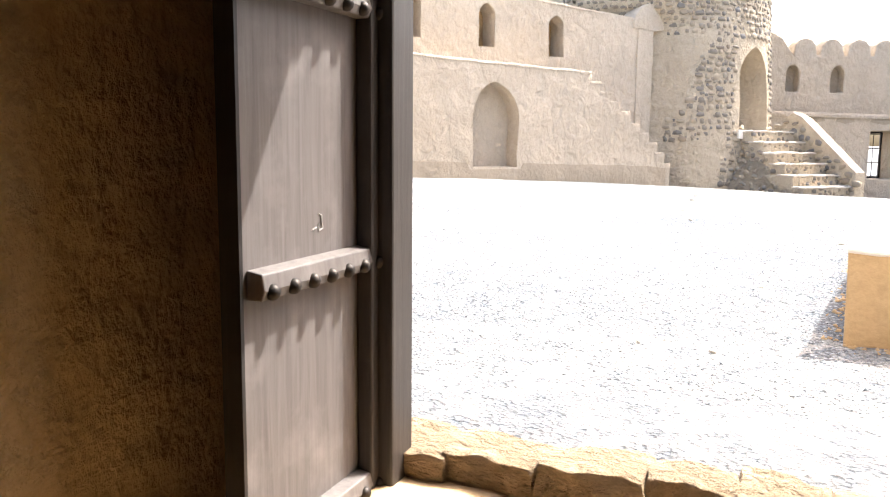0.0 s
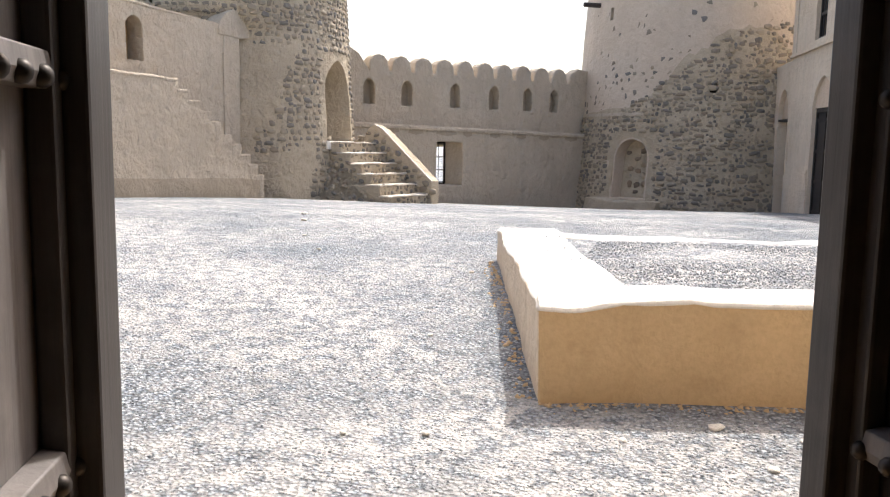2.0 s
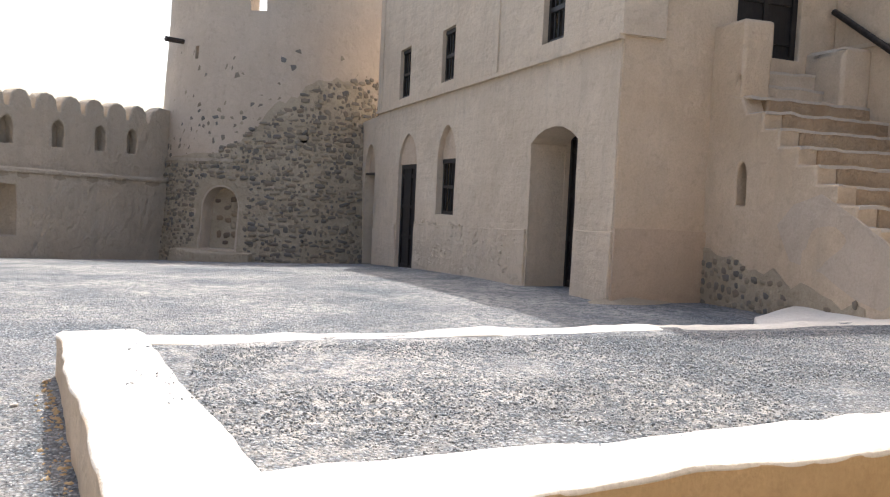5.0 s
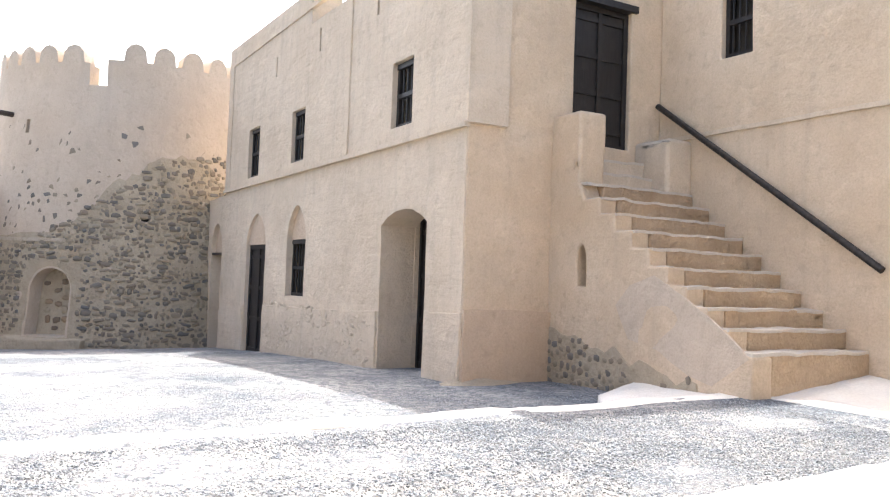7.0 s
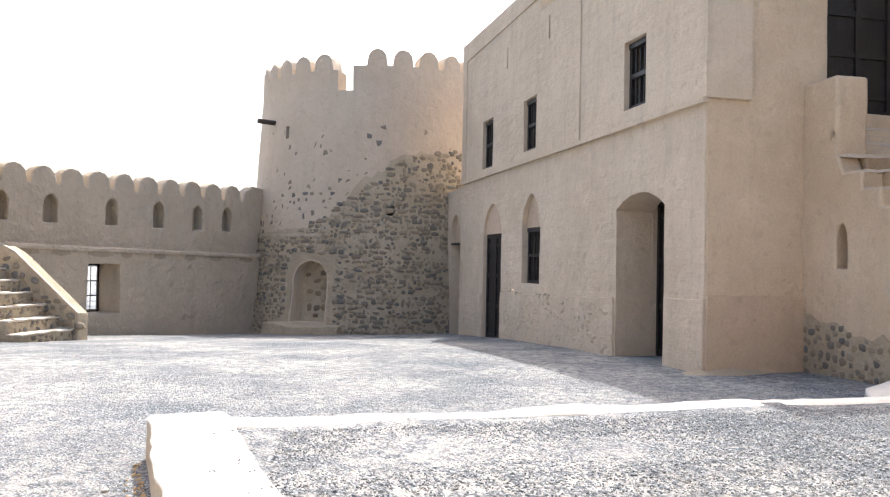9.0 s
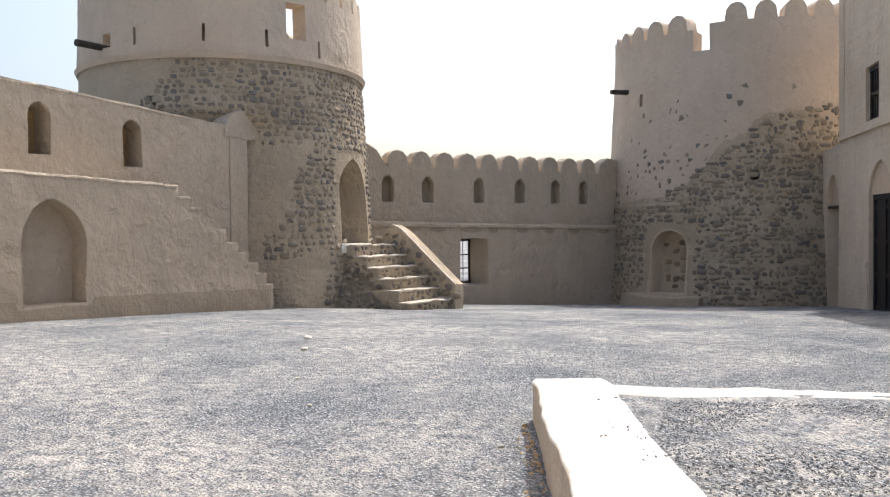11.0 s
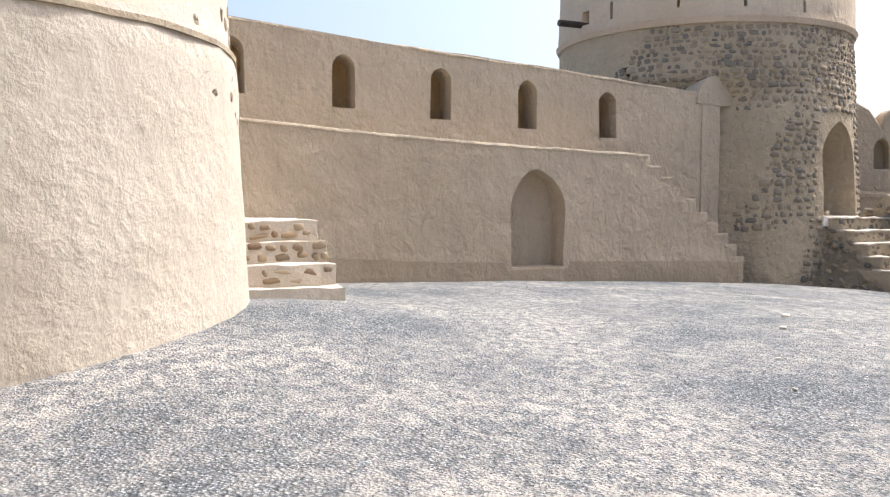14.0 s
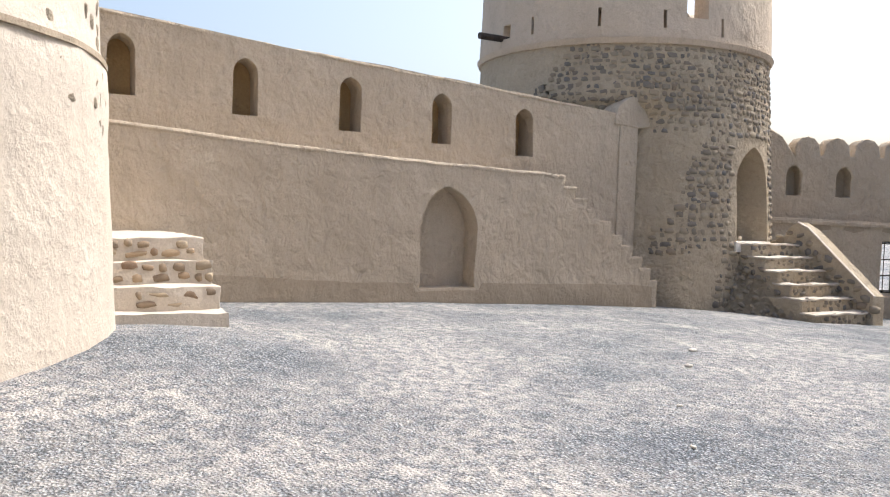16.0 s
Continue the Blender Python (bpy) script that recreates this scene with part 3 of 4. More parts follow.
# thickened wall end against the tower, with a swept scroll on top
bp_ = flat_place(WN * -11.62, WD, WN)
buttress = tagged(part("wall_buttress", slab([(8.8, -0.6), (9.24, -0.6), (9.24, 3.46), (8.8, 3.52)], [], 0.6, bp_, 0.2, 0.012, 2), PLASTER, None, smooth=True, bevel=0.03), "plastered thickened wall end against the tower", "buttress", kind="structure")
scroll = [(8.66, 3.34), (9.24, 3.30), (9.56, 3.36), (9.58, 3.80), (9.50, 3.90), (9.24, 3.91), (9.10, 3.90), (8.98, 3.86), (8.84, 3.77), (8.74, 3.65), (8.68, 3.50)]
part("scroll", slab(scroll, [], 0.45, lambda u, z, d: bp_(u, z, d - 0.012), 0.12, 0.012, 2), PLASTER, buttress, "swept pale plaster scroll", smooth=True, bevel=0.04)

# ---- north-west tower ----
T1 = (-10.31, 14.69)
r1 = lambda z: 3.42 - 0.055 * max(-1, min(z, 4.95)) + (0.05 if z > 4.93 else 0.0) - (0.03 * (z - 4.95) if z > 4.95 else 0)
# the doorway faces +x; u is measured from there
t1_ring = round_place(T1[0], T1[1], r1, 3.0)


def t1p(u, z, d):
    """The drum, flattened where the curtain wall meets it."""
    flat = max(0.0, min(1.0, (-2.2 - u) / 0.95)) * max(0.0, min(1.0, (3.95 - z) / 0.5)) * max(0.0, min(1.0, (u + 6.5) / 1.0))
    return t1_ring(u, z, d + 0.31 * flat * flat * (3 - 2 * flat))


R1 = r1(0)
door1 = arch(-0.98, 0.42, 1.19, 2.35, 3.08, 8)
tower1 = tagged(empty("round_tower", *T1, -0.5), "round rubble-stone corner tower with plastered drum and arched doorway", "tower")
tower1.location = (0, 0, 0)
low = part("wall", slab([(-math.pi * R1, -0.8), (math.pi * R1 - 0.001, -0.8), (math.pi * R1 - 0.001, 4.97), (-math.pi * R1, 4.97)], [door1, rect(-5.36, -5.12, 3.95, 4.17)], 1.3, t1p, 0.3, 0.02, 1.2), MORTAR, tower1, "rubble wall with worn plaster patches", smooth=True, bevel=0.02)
# Doorway shade is a near-black sheet at the end of the opening.
part("door_recess", panel_quad(-1.6, 1.1, 0.8, 3.4, 1.27, 1.4, t1p, 5, 0), VOID_SHADE, tower1, "near-black sheet for the shade beyond the doorway")
part("door_sill", panel_quad(-1.05, 0.5, 1.0, 1.2, -0.05, 1.25, t1p, 5, 0.01), PLASTER_WHITE, tower1)
top1 = merlons(-math.pi * R1, math.pi * R1, 6.35, 2 * math.pi * R1 / 36, 0.5, 0.42)
holes = [rect(-2.32, -1.83, 5.42, 6.15)]
for u, zz in ((-1.47, 5.16), (-2.77, 5.24), (-4.09, 5.28), (-5.62, 5.24), (1.4, 5.3), (-8.2, 5.3)):
    holes.append(rect(u - 0.035, u + 0.035, zz - 0.05, zz + 0.30))
holes.append(rect(-6.55, -6.3, 5.22, 5.5))
drum = part("drum", slab([(-math.pi * R1, 4.97), (math.pi * R1 - 0.001, 4.97)] + top1, holes, 0.45, t1p, 0.4, 0.015, 1.2), PLASTER_TOWER, tower1, "smooth plastered upper drum with slits", smooth=True, bevel=0.02)
part("ledge_ring", panel_quad(-math.pi * R1, math.pi * R1 - 0.001, 4.90, 5.0, -0.055, 0.1, t1p, 72, 0.004), PLASTER_TOWER, tower1)
bm = bmesh.new()
bmesh.ops.create_cone(bm, cap_ends=True, segments=48, radius1=3.0, radius2=3.0, depth=0.2, matrix=Matrix.Translation((*T1, 4.6)))
part("roof_deck", bm, PLASTER, tower1)
o, a, n, up = stone_frame(t1p, -6.6, 5.24)
part("water_spout", tube([o - n * 0.3, o + n * 0.55], 0.07, 8), WOOD_POLE, tower1, "short wooden water spout")


def t1_plaster(u, z):
    """Where plaster still covers the stones."""
    n_ = noise.noise(Vector((u * 0.9, z * 0.9, 3))) * 0.55 + noise.noise(Vector((u * 3, z * 3, 5))) * 0.2
    if z > 3.25 + n_ * 0.5:
        return u < -5.2 + n_ + max(0.0, z - 4.4)
    if -1.12 < u < 0.56 and 1.05 < z < 3.25:
        return True
    if z < 1.0 + n_ * 0.5:
        return u < -1.5 + n_
    return u < -2.75 + (z - 1.25) * 0.47 + n_ * 0.5


rubble(tower1, t1p, -6.5, 3.4, -0.3, 4.86, lambda u, z: not t1_plaster(u, z), 0.135, (0.09, 0.26), 0.095, RUBBLE, 300, (-1.0, 2.0), 3, 0.93, 0.31, 8.0)
rubble(tower1, t1p, -6.0, 3.4, -0.3, 4.86, lambda u, z: not t1_plaster(u, z), 0.115, (0.06, 0.13), 0.06, RUBBLE, 0, None, 23, 0.55, 0.16)
rubble(tower1, t1p, -3.4, -0.9, -0.3, 1.2, lambda u, z: t1_plaster(u, z), 0.12, (0.08, 0.2), 0.05, MORTAR, 0, None, 24, 0.8, 0.25)
outline = [(-5.2, 1.22), (-3.0, 1.25)]
for k in range(16):
    z = 1.27 + k * 0.135
    outline.append((-2.85 + (z - 1.25) * 0.47 + noise.noise(Vector((z * 3.1, 2, 0))) * 0.14, z))
outline += [(-2.6, 3.45), (-3.2, 3.38), (-5.2, 3.4)]
bm = slab(outline, [], 0.06, lambda u, z, d: t1p(u, z, d - 0.010), 0.2, 0.014, 2.2)
part("plaster_patch", bm, MORTAR, tower1, "surviving tan plaster patch", smooth=True, bevel=0.01)

# tower stair with stone parapet
SD = Vector((0.95, -0.30, 0)).normalized()
SE = Vector((-SD.y, SD.x, 0))
SM = Matrix((SD, SE, Vector((0, 0, 1)))).transposed().to_4x4()
SM.translation = (-6.85, 14.72, 0)
stair1 = tagged(empty("tower_stair"), "rough stone steps rising to the tower doorway", "stairs")
rng = random.Random(8)
for i in range(6):
    x1 = 0.25 + i * 0.30
    top = 1.17 - i * 0.235
    bm = boxed(-0.6, x1 + 0.13, -0.75 - (0.10 if i > 3 else 0), 0.62, -0.9, top, m=SM)
    split_long(bm, 0.25, 5)
    wobble(bm, 0.018, 2.5)
    st = part("step", bm, MORTAR, stair1, smooth=True, bevel=0.03)
    # Paler plaster on each tread paints the light its top catches.
    bm = boxed(x1 - 0.28, x1 + 0.16, -0.76 - (0.10 if i > 3 else 0), 0.60, top - 0.02, top + 0.010, m=SM)
    split_long(bm, 0.1, 5)
    wobble(bm, 0.022, 5)
    part("tread", bm, PLASTER_PALE, st, "worn tread, its lit top painted pale", smooth=True, bevel=0.012)
    rise = lambda u, z, d, x1=x1: SM @ Vector((x1 + 0.13 - d, u, z))
    rubble(st, rise, -0.78, 0.55, top - 0.21, top - 0.06, lambda u, z: True, 0.10, (0.07, 0.2), 0.08, RUBBLE, 24, None, 70 + i, 0.85, 0.3)
bm = bmesh.new()
prof = [(-0.35, -0.9), (2.02, -0.9), (2.0, 0.30), (0.55, 1.50), (0.3, 1.62), (0.1, 1.5), (-0.05, 1.25), (-0.35, 1.22)]
sp = lambda u, z, d: SM @ Vector((u, 0.60 + d, z))
part("parapet", slab(prof, [], 0.32, sp, 0.25, 0.02, 2.2), MORTAR, stair1, "sloping rubble parapet with pale edge", smooth=True, bevel=0.03)
bm = bmesh.new()
tops = [(2.0, 0.29), (1.3, 0.87), (0.55, 1.50), (0.3, 1.61)]
for (u, z), (u2, z2) in zip(tops, tops[1:]):
    q = [bm.verts.new(SM @ Vector(p)) for p in ((u, 0.60, z), (u, 0.66, z), (u2, 0.66, z2), (u2, 0.60, z2), (u, 0.60, z + 0.02), (u, 0.66, z + 0.02), (u2, 0.66, z2 + 0.02), (u2, 0.60, z2 + 0.02))]
    for f in ((0, 1, 2, 3), (4, 7, 6, 5), (0, 4, 5, 1), (1, 5, 6, 2), (2, 6, 7, 3), (3, 7, 4, 0)):
        bm.faces.new([q[k] for k in f])
bmesh.ops.recalc_face_normals(bm, faces=bm.faces[:])
part("parapet_coping", bm, PLASTER_PALE, stair1, smooth=True)
rubble(stair1, lambda u, z, d: sp(u, z, d - 0.0), -0.3, 1.95, -0.3, 1.5, lambda u, z: z < 1.40 - max(0, u - 0.45) * 0.83, 0.15, (0.11, 0.25), 0.11, RUBBLE, 90, None, 4, 0.9, 0.45)
side = lambda u, z, d: SM @ Vector((u, -0.76 + d, z))
rubble(stair1, side, -0.2, 2.2, -0.4, 1.1, lambda u, z: z < 1.0 - max(0, u - 0.25) * 0.8, 0.13, (0.09, 0.22), 0.11, RUBBLE, 90, None, 6, 0.95, 0.45)
# rubble bank spilling beside the steps
bm = bmesh.new()
bank = lambda u, h: SM @ Vector((-0.5 + u * 2.2, -0.74 - (1 - h) * (0.75 - 0.45 * u), -0.6 + h * (1.72 - 1.25 * u)))
grid = [[bm.verts.new(bank(i / 16, j / 10)) for i in range(17)] for j in range(11)]
for j in range(10):
    for i in range(16):
        bm.faces.new([grid[j][i], grid[j][i + 1], grid[j + 1][i + 1], grid[j + 1][i]])
bmesh.ops.solidify(bm, geom=bm.faces[:], thickness=0.12)
bmesh.ops.recalc_face_normals(bm, faces=bm.faces[:])
wobble(bm, 0.05, 2.4, 0.6)
part("bank", bm, MORTAR, stair1, "sloping rubble bank beside the steps", smooth=True)
bank_p = lambda u, z, d: bank(u / 2.2, z / 1.6) + (SM.to_3x3() @ Vector((0.1, -0.9, 0.4))) * -d
rubble(stair1, bank_p, 0.05, 2.1, 0.35, 1.5, lambda u, z: True, 0.13, (0.09, 0.22), 0.09, RUBBLE, 60, None, 66, 0.8, 0.42)

# ---- north wall ----
NT = radians(137.6)
NN = -Vector((math.cos(NT), math.sin(NT)))
ND = Vector((-NN.y, NN.x))
NB = Vector((-7.31, 17.35))
np_ = flat_place(NB, ND, NN)
far_u = lambda x, y: (Vector((x, y)) - NB) @ ND
lo = [arch(c - 0.17, c + 0.17, 2.22, 2.66, 2.90, 5) for c in (0.0, 1.18, 2.78, 4.16, 5.42, 6.46)]
wing = [(-0.9, 3.12), (-0.9, 3.85), (-0.55, 3.78), (-0.28, 3.55), (-0.2, 3.12)]
top_n = merlons(-0.05, 7.0, 3.13, 0.705, 0.62, 0.44)
north = tagged(part("wall_north", slab([(-1.2, -1.2), (9.6, -1.2), (9.6, 3.2), (7.9, 3.55), (7.4, 3.6), (7.1, 3.4), (7.02, 3.13)] + top_n + [(-0.12, 3.3), (-0.3, 3.55), (-0.55, 3.7), (-1.2, 3.8)], lo + [rect(1.94, 2.90, -0.04, 1.28)], 0.42, np_, 0.35, 0.014, 1.3), PLASTER, None, smooth=True, bevel=0.05), "plastered parapet wall with round-headed merlons and loopholes", "wall", kind="structure")
for c in (0.0, 1.18, 2.78, 4.16, 5.42, 6.46):
    # Darker brown backs put the loophole shade into colour.
    part("loophole_back", panel_quad(c - 0.22, c + 0.22, 2.15, 2.95, 0.30, 0.36, np_, 1, 0), PLASTER_DAMP_SHADE, north)
nlow = flat_place(NB + NN * 0.3, ND, NN)
low_n = tagged(part("wall_north_lower", slab([(-1.2, -1.2), (9.3, -1.2), (9.3, 1.55), (4.5, 1.62), (-1.2, 1.74)], [rect(1.98, 2.86, 0.0, 1.24)], 1.05, nlow, 0.35, 0.014, 1.3), PLASTER, None, smooth=True, bevel=0.05), "thick lower plastered wall with ledge and deep window", "wall", kind="structure")
bm = panel_quad(-1.2, 9.2, 1.60, 1.70, -0.05, 0.32, lambda u, z, d: nlow(u, z - 0.018 * (u + 1.2), d), 90, 0.016)
part("ledge", bm, PLASTER, low_n, "worn projecting ledge along the wall top", smooth=True, bevel=0.02)
rng = random.Random(19)
for k in range(9):
    u = 0.1 + k * 0.95 + rng.uniform(-0.2, 0.2)
    w = rng.uniform(0.25, 0.7)
    z = 1.52 - 0.018 * (u + 1.2)
    part("bare_patch", slab([(u, z), (u + w * 0.5, z - 0.06), (u + w, z - 0.01), (u + w * 0.95, z + 0.07), (u + 0.03, z + 0.075)], [], 0.02, lambda a, b, d: nlow(a, b, d - 0.006), 0.15, 0.008, 3), PLASTER_DAMP_SHADE, low_n, smooth=True)
grille = tagged(empty("window_1"), "dark iron window grille set deep in the wall", "window", kind="structure")
for k in range(5):
    u = 2.02 + k * 0.2
    part("bar", tube([nlow(u, 0.0, 0.93), nlow(u, 1.24, 0.93)], 0.012, 6), IRON, grille)
for z in (0.06, 0.42, 0.80, 1.18):
    part("cross_bar", tube([nlow(1.98, z, 0.93), nlow(2.86, z, 0.93)], 0.016, 6), IRON, grille)
part("window_frame", slab(rect(1.96, 2.88, -0.02, 1.26), [rect(2.02, 2.82, 0.04, 1.2)], 0.05, lambda u, z, d: nlow(u, z, d + 0.94), 2, 0), WOOD_DARK, grille)

# ---- north-east tower ----
T2 = (1.75, 24.8)
r2 = lambda z: (4.54 - 0.11 * (z + 0.5) if z < 2.0 else 4.25 - 0.058 * (z - 2.0)) if z < 6.2 else 4.0
t2p = round_place(T2[0], T2[1], r2, -90.0)
R2 = r2(0)
tower2 = tagged(empty("round_tower"), "tall round tower, plaster over rubble stone, crenellated top", "tower")
H2 = math.pi * R2
pitch2 = 0.84
top2 = merlons(-0.98, 8.26, 6.97, pitch2, 0.66, 0.47) + [(-1.33, 6.97), (-1.33, 6.26), (-1.84, 6.26), (-1.84, 6.85)] + merlons(-13.0, -1.94, 6.87, pitch2, 0.7, 0.47)
niche2 = arch(-3.00, -1.88, -0.31, 0.87, 1.42, 7, False)
outline = [(-H2, -1.3), (H2 - 0.001, -1.3), (H2 - 0.001, 6.97)] + top2 + [(-H2, 6.87)]
part("wall", slab(outline, [niche2, rect(-0.18, 0.06, 2.72, 2.96), rect(-3.86, -3.70, 4.99, 5.35)], 0.6, t2p, 0.4, 0.018, 1.1), PLASTER_TOWER, tower2, "pale plaster flaking off the stone core", smooth=True, bevel=0.03)
part("niche_back", panel_quad(-3.15, -1.73, -0.6, 1.62, 0.42, 0.5, t2p, 5, 0.01), MORTAR, tower2)
# Sheet behind the hole carries its shade as near-black colour.
part("putlog_hole", panel_quad(-0.26, 0.14, 2.64, 3.04, 0.35, 0.4, t2p, 1, 0), VOID_SHADE, tower2)
part("ledge_ring", panel_quad(-6.2, -2.12, 2.10, 2.19, -0.05, 0.05, t2p, 24, 0.012), PLASTER, tower2)
part("niche_step", panel_quad(-3.70, -1.37, -1.0, -0.36, -0.40, 0.3, t2p, 14, 0.05), MORTAR, tower2, "rough plastered step below the niche", smooth=True, bevel=0.04)
o, a, n, up = stone_frame(t2p, -4.58, 5.52)
part("water_spout", tube([o - n * 0.3, o + n * 0.55], 0.075, 8), WOOD_POLE, tower2, "short wooden water spout")
bm = bmesh.new()
bmesh.ops.create_cone(bm, cap_ends=True, segments=48, radius1=3.4, radius2=3.4, depth=0.2, matrix=Matrix.Translation((*T2, 5.9)))
part("roof_deck", bm, PLASTER, tower2)


def t2_bare(u, z):
    """Where the plaster has fallen and the stone core shows."""
    n_ = noise.noise(Vector((u * 0.7, z * 0.7, 8))) * 0.5
    line = 2.06 if u < -2.98 else 2.16 + (u - -2.98) * 0.66
    return z < min(4.49, line) + n_ * 0.6 and not (-3.25 < u < -1.63 and -0.8 < z < 1.62)


crest = [(4.5, 3.6), (2.3, 3.74), (1.7, 4.34), (0.85, 4.57), (0.15, 4.39), (-0.30, 3.99), (-0.99, 3.70), (-1.49, 2.95), (-2.48, 2.36), (-6.3, 2.11)]
ragged = []
for (u, z), (u2, z2) in zip(crest, crest[1:]):
    n_ = max(1, int((u - u2) / 0.16))
    for k in range(n_):
        ragged.append((u + (u2 - u) * k / n_, z + (z2 - z) * k / n_ + (noise.noise(Vector((u * 5 + k * 0.9, z, 1))) * 0.16 if -2.6 < u2 else 0.0)))
bm = slab([(-6.3, -1.2), (4.5, -1.2)] + ragged + [crest[-1]], [arch(-3.06, -1.82, -0.35, 0.87, 1.47, 7, False), rect(-0.20, 0.08, 2.70, 2.98)], 0.08, lambda u, z, d: t2p(u, z, d - 0.02), 0.25, 0.035, 2.2)
part("bare_core", bm, MORTAR, tower2, "bare brown rubble and mortar core", smooth=True)
core_p = lambda u, z, d: t2p(u, z, d - 0.03)
rubble(tower2, core_p, -6.2, 4.2, -0.9, 4.6, t2_bare, 0.145, (0.09, 0.36), 0.09, RUBBLE, 300, (-0.5, 1.2), 11, 0.74, 0.30, 11.0)
rubble(tower2, core_p, -6.2, 4.2, -0.9, 4.6, t2_bare, 0.11, (0.06, 0.16), 0.07, RUBBLE, 0, None, 14, 0.5, 0.2)
rng = random.Random(77)
rubble(tower2, t2p, -6.0, 3.0, 2.2, 5.2, lambda u, z: not t2_bare(u, z) and rng.random() < (0.36 if u < -1.0 and z < 3.7 else 0.10), 0.2, (0.10, 0.27), 0.08, RUBBLE, 120, None, 12, 1.0, 0.10)
rubble(tower2, lambda u, z, d: t2p(u, z, d + 0.40), -2.95, -1.93, -0.2, 1.2, lambda u, z: True, 0.2, (0.16, 0.34), 0.06, RUBBLE_BROWN, 30, None, 13, 0.5, 0.3)

# ---- main building ----
AT = radians(6.2)
AN, AD = Vector((math.cos(AT), math.sin(AT))), Vector((-math.sin(AT), math.cos(AT)))
AM = Matrix(((AN.x, AD.x, 0, 0), (AN.y, AD.y, 0, 0), (0, 0, 1, 0), (0, 0, 0, 1)))
AM.translation = (AN.x * 5.59, AN.y * 5.59, 0)      # local x into the house, y along the facade
house = tagged(empty("fort_house"), "two-storey plastered fort house with dark wooden doors and windows", "house")
ap = lambda u, z, d: AM @ Vector((d, u, z))
big = [(7.93, -0.2), (9.40, -0.2), (9.42, 2.30), (9.2, 2.42), (8.95, 2.50), (8.67, 2.52), (8.4, 2.50), (8.15, 2.42), (7.93, 2.30)]
door_b = arch(15.30, 16.73, -0.6, 2.14, 2.84, 7)
door_a = arch(18.95, 20.03, -0.9, 1.98, 2.76, 7)
win_c = arch(12.81, 13.87, 1.05, 2.2, 2.87, 7)
ground_floor = part("wall", slab([(6.93, -0.8), (18.8, -1.2), (18.8, 3.55), (6.93, 3.58)], [big, door_b, win_c], 0.62, ap, 0.4, 0.012, 1.2), PLASTER_SMOOTH, house, "ground-floor plaster wall facing the court", smooth=True, bevel=0.03)
annex = part("wall", slab([(18.8, -1.4), (24.5, -1.4), (24.5, 3.35), (21, 3.4), (18.8, 3.46)], [door_a], 0.62, ap, 0.35, 0.025, 1.5), PLASTER_SMOOTH, house, "low rubble annex with flaking plaster", smooth=True, bevel=0.03)
rubble(annex, ap, 20.4, 24.0, -0.6, 3.3, lambda u, z: True, 0.2, (0.18, 0.4), 0.07, RUBBLE, 60, None, 21, 0.45, 0.1)
ups = [rect(15.98, 16.82, 3.70, 4.85), rect(13.04, 13.80, 3.74, 4.80), rect(8.47, 9.16, 3.78, 4.80), rect(14.92, 15.0, 5.76, 6.2), rect(12.34, 12.42, 5.74, 6.19), rect(9.75, 9.83, 5.75, 6.2)]
up_place = lambda u, z, d: ap(u, z, d - 0.035)
# Unseen roofline steps down below u 12.9, set to shorten its shadow.
part("wall", slab([(6.90, 3.55), (18.8, 3.52), (18.8, 7.2), (12.9, 7.1), (12.9, 6.4), (6.90, 6.35)], ups, 0.62, up_place, 0.4, 0.01, 1.2), PLASTER_SMOOTH, house, "upper-storey plaster wall", smooth=True, bevel=0.015)
part("band", panel_quad(6.88, 18.82, 3.50, 3.57, -0.075, 0.02, ap, 40, 0.006), PLASTER_SMOOTH, house, "raised plaster band between the storeys")
for u in (18.35, 10.82):
    part("pilaster_strip", panel_quad(u, u + 0.09, 3.58, 6.75, -0.06, 0.02, ap, 1, 0.0), PLASTER_SMOOTH, house)
part("cornice_strip", panel_quad(10.9, 18.42, 6.70, 6.78, -0.06, 0.02, ap, 30, 0.004), PLASTER_SMOOTH, house)
part("plinth", slab([(9.45, -0.7), (15.25, -1.0), (15.25, 0.80), (12.0, 0.86), (9.45, 0.95)], [], 0.05, lambda u, z, d: ap(u, z, d - 0.035), 0.25, 0.018, 2.5), PLASTER_SMOOTH, house, "rough thick plaster along the foot", smooth=True, bevel=0.01)
part("plinth", slab([(6.90, -0.7), (7.88, -0.7), (7.88, 1.03), (6.90, 1.05)], [], 0.05, lambda u, z, d: ap(u, z, d - 0.035), 0.25, 0.012, 2.5), PLASTER_SMOOTH, house, smooth=True, bevel=0.01)
for u in (16.85,):
    part("plinth", slab([(16.78, -1.0), (18.9, -1.1), (18.9, 0.5), (16.78, 0.7)], [], 0.05, lambda u, z, d: ap(u, z, d - 0.03), 0.25, 0.015, 2.5), PLASTER_SMOOTH, house, smooth=True)
lumps = part("plinth", slab([(6.95, -0.5), (7.86, -0.5), (7.86, 0.3), (6.95, 0.3)], [], 0.03, lambda u, z, d: ap(u, z, d - 0.04), 0.3, 0.012, 2.5), PLASTER_SMOOTH, house, smooth=True)
plinth_p = lambda u, z, d: ap(u, z, d - 0.035)
rubble(lumps, plinth_p, 9.55, 15.1, -0.5, 0.80, lambda u, z: True, 0.13, (0.12, 0.3), 0.05, PLASTER_SMOOTH, 160, (10.5, 0.3), 33, 0.8, 0.16)
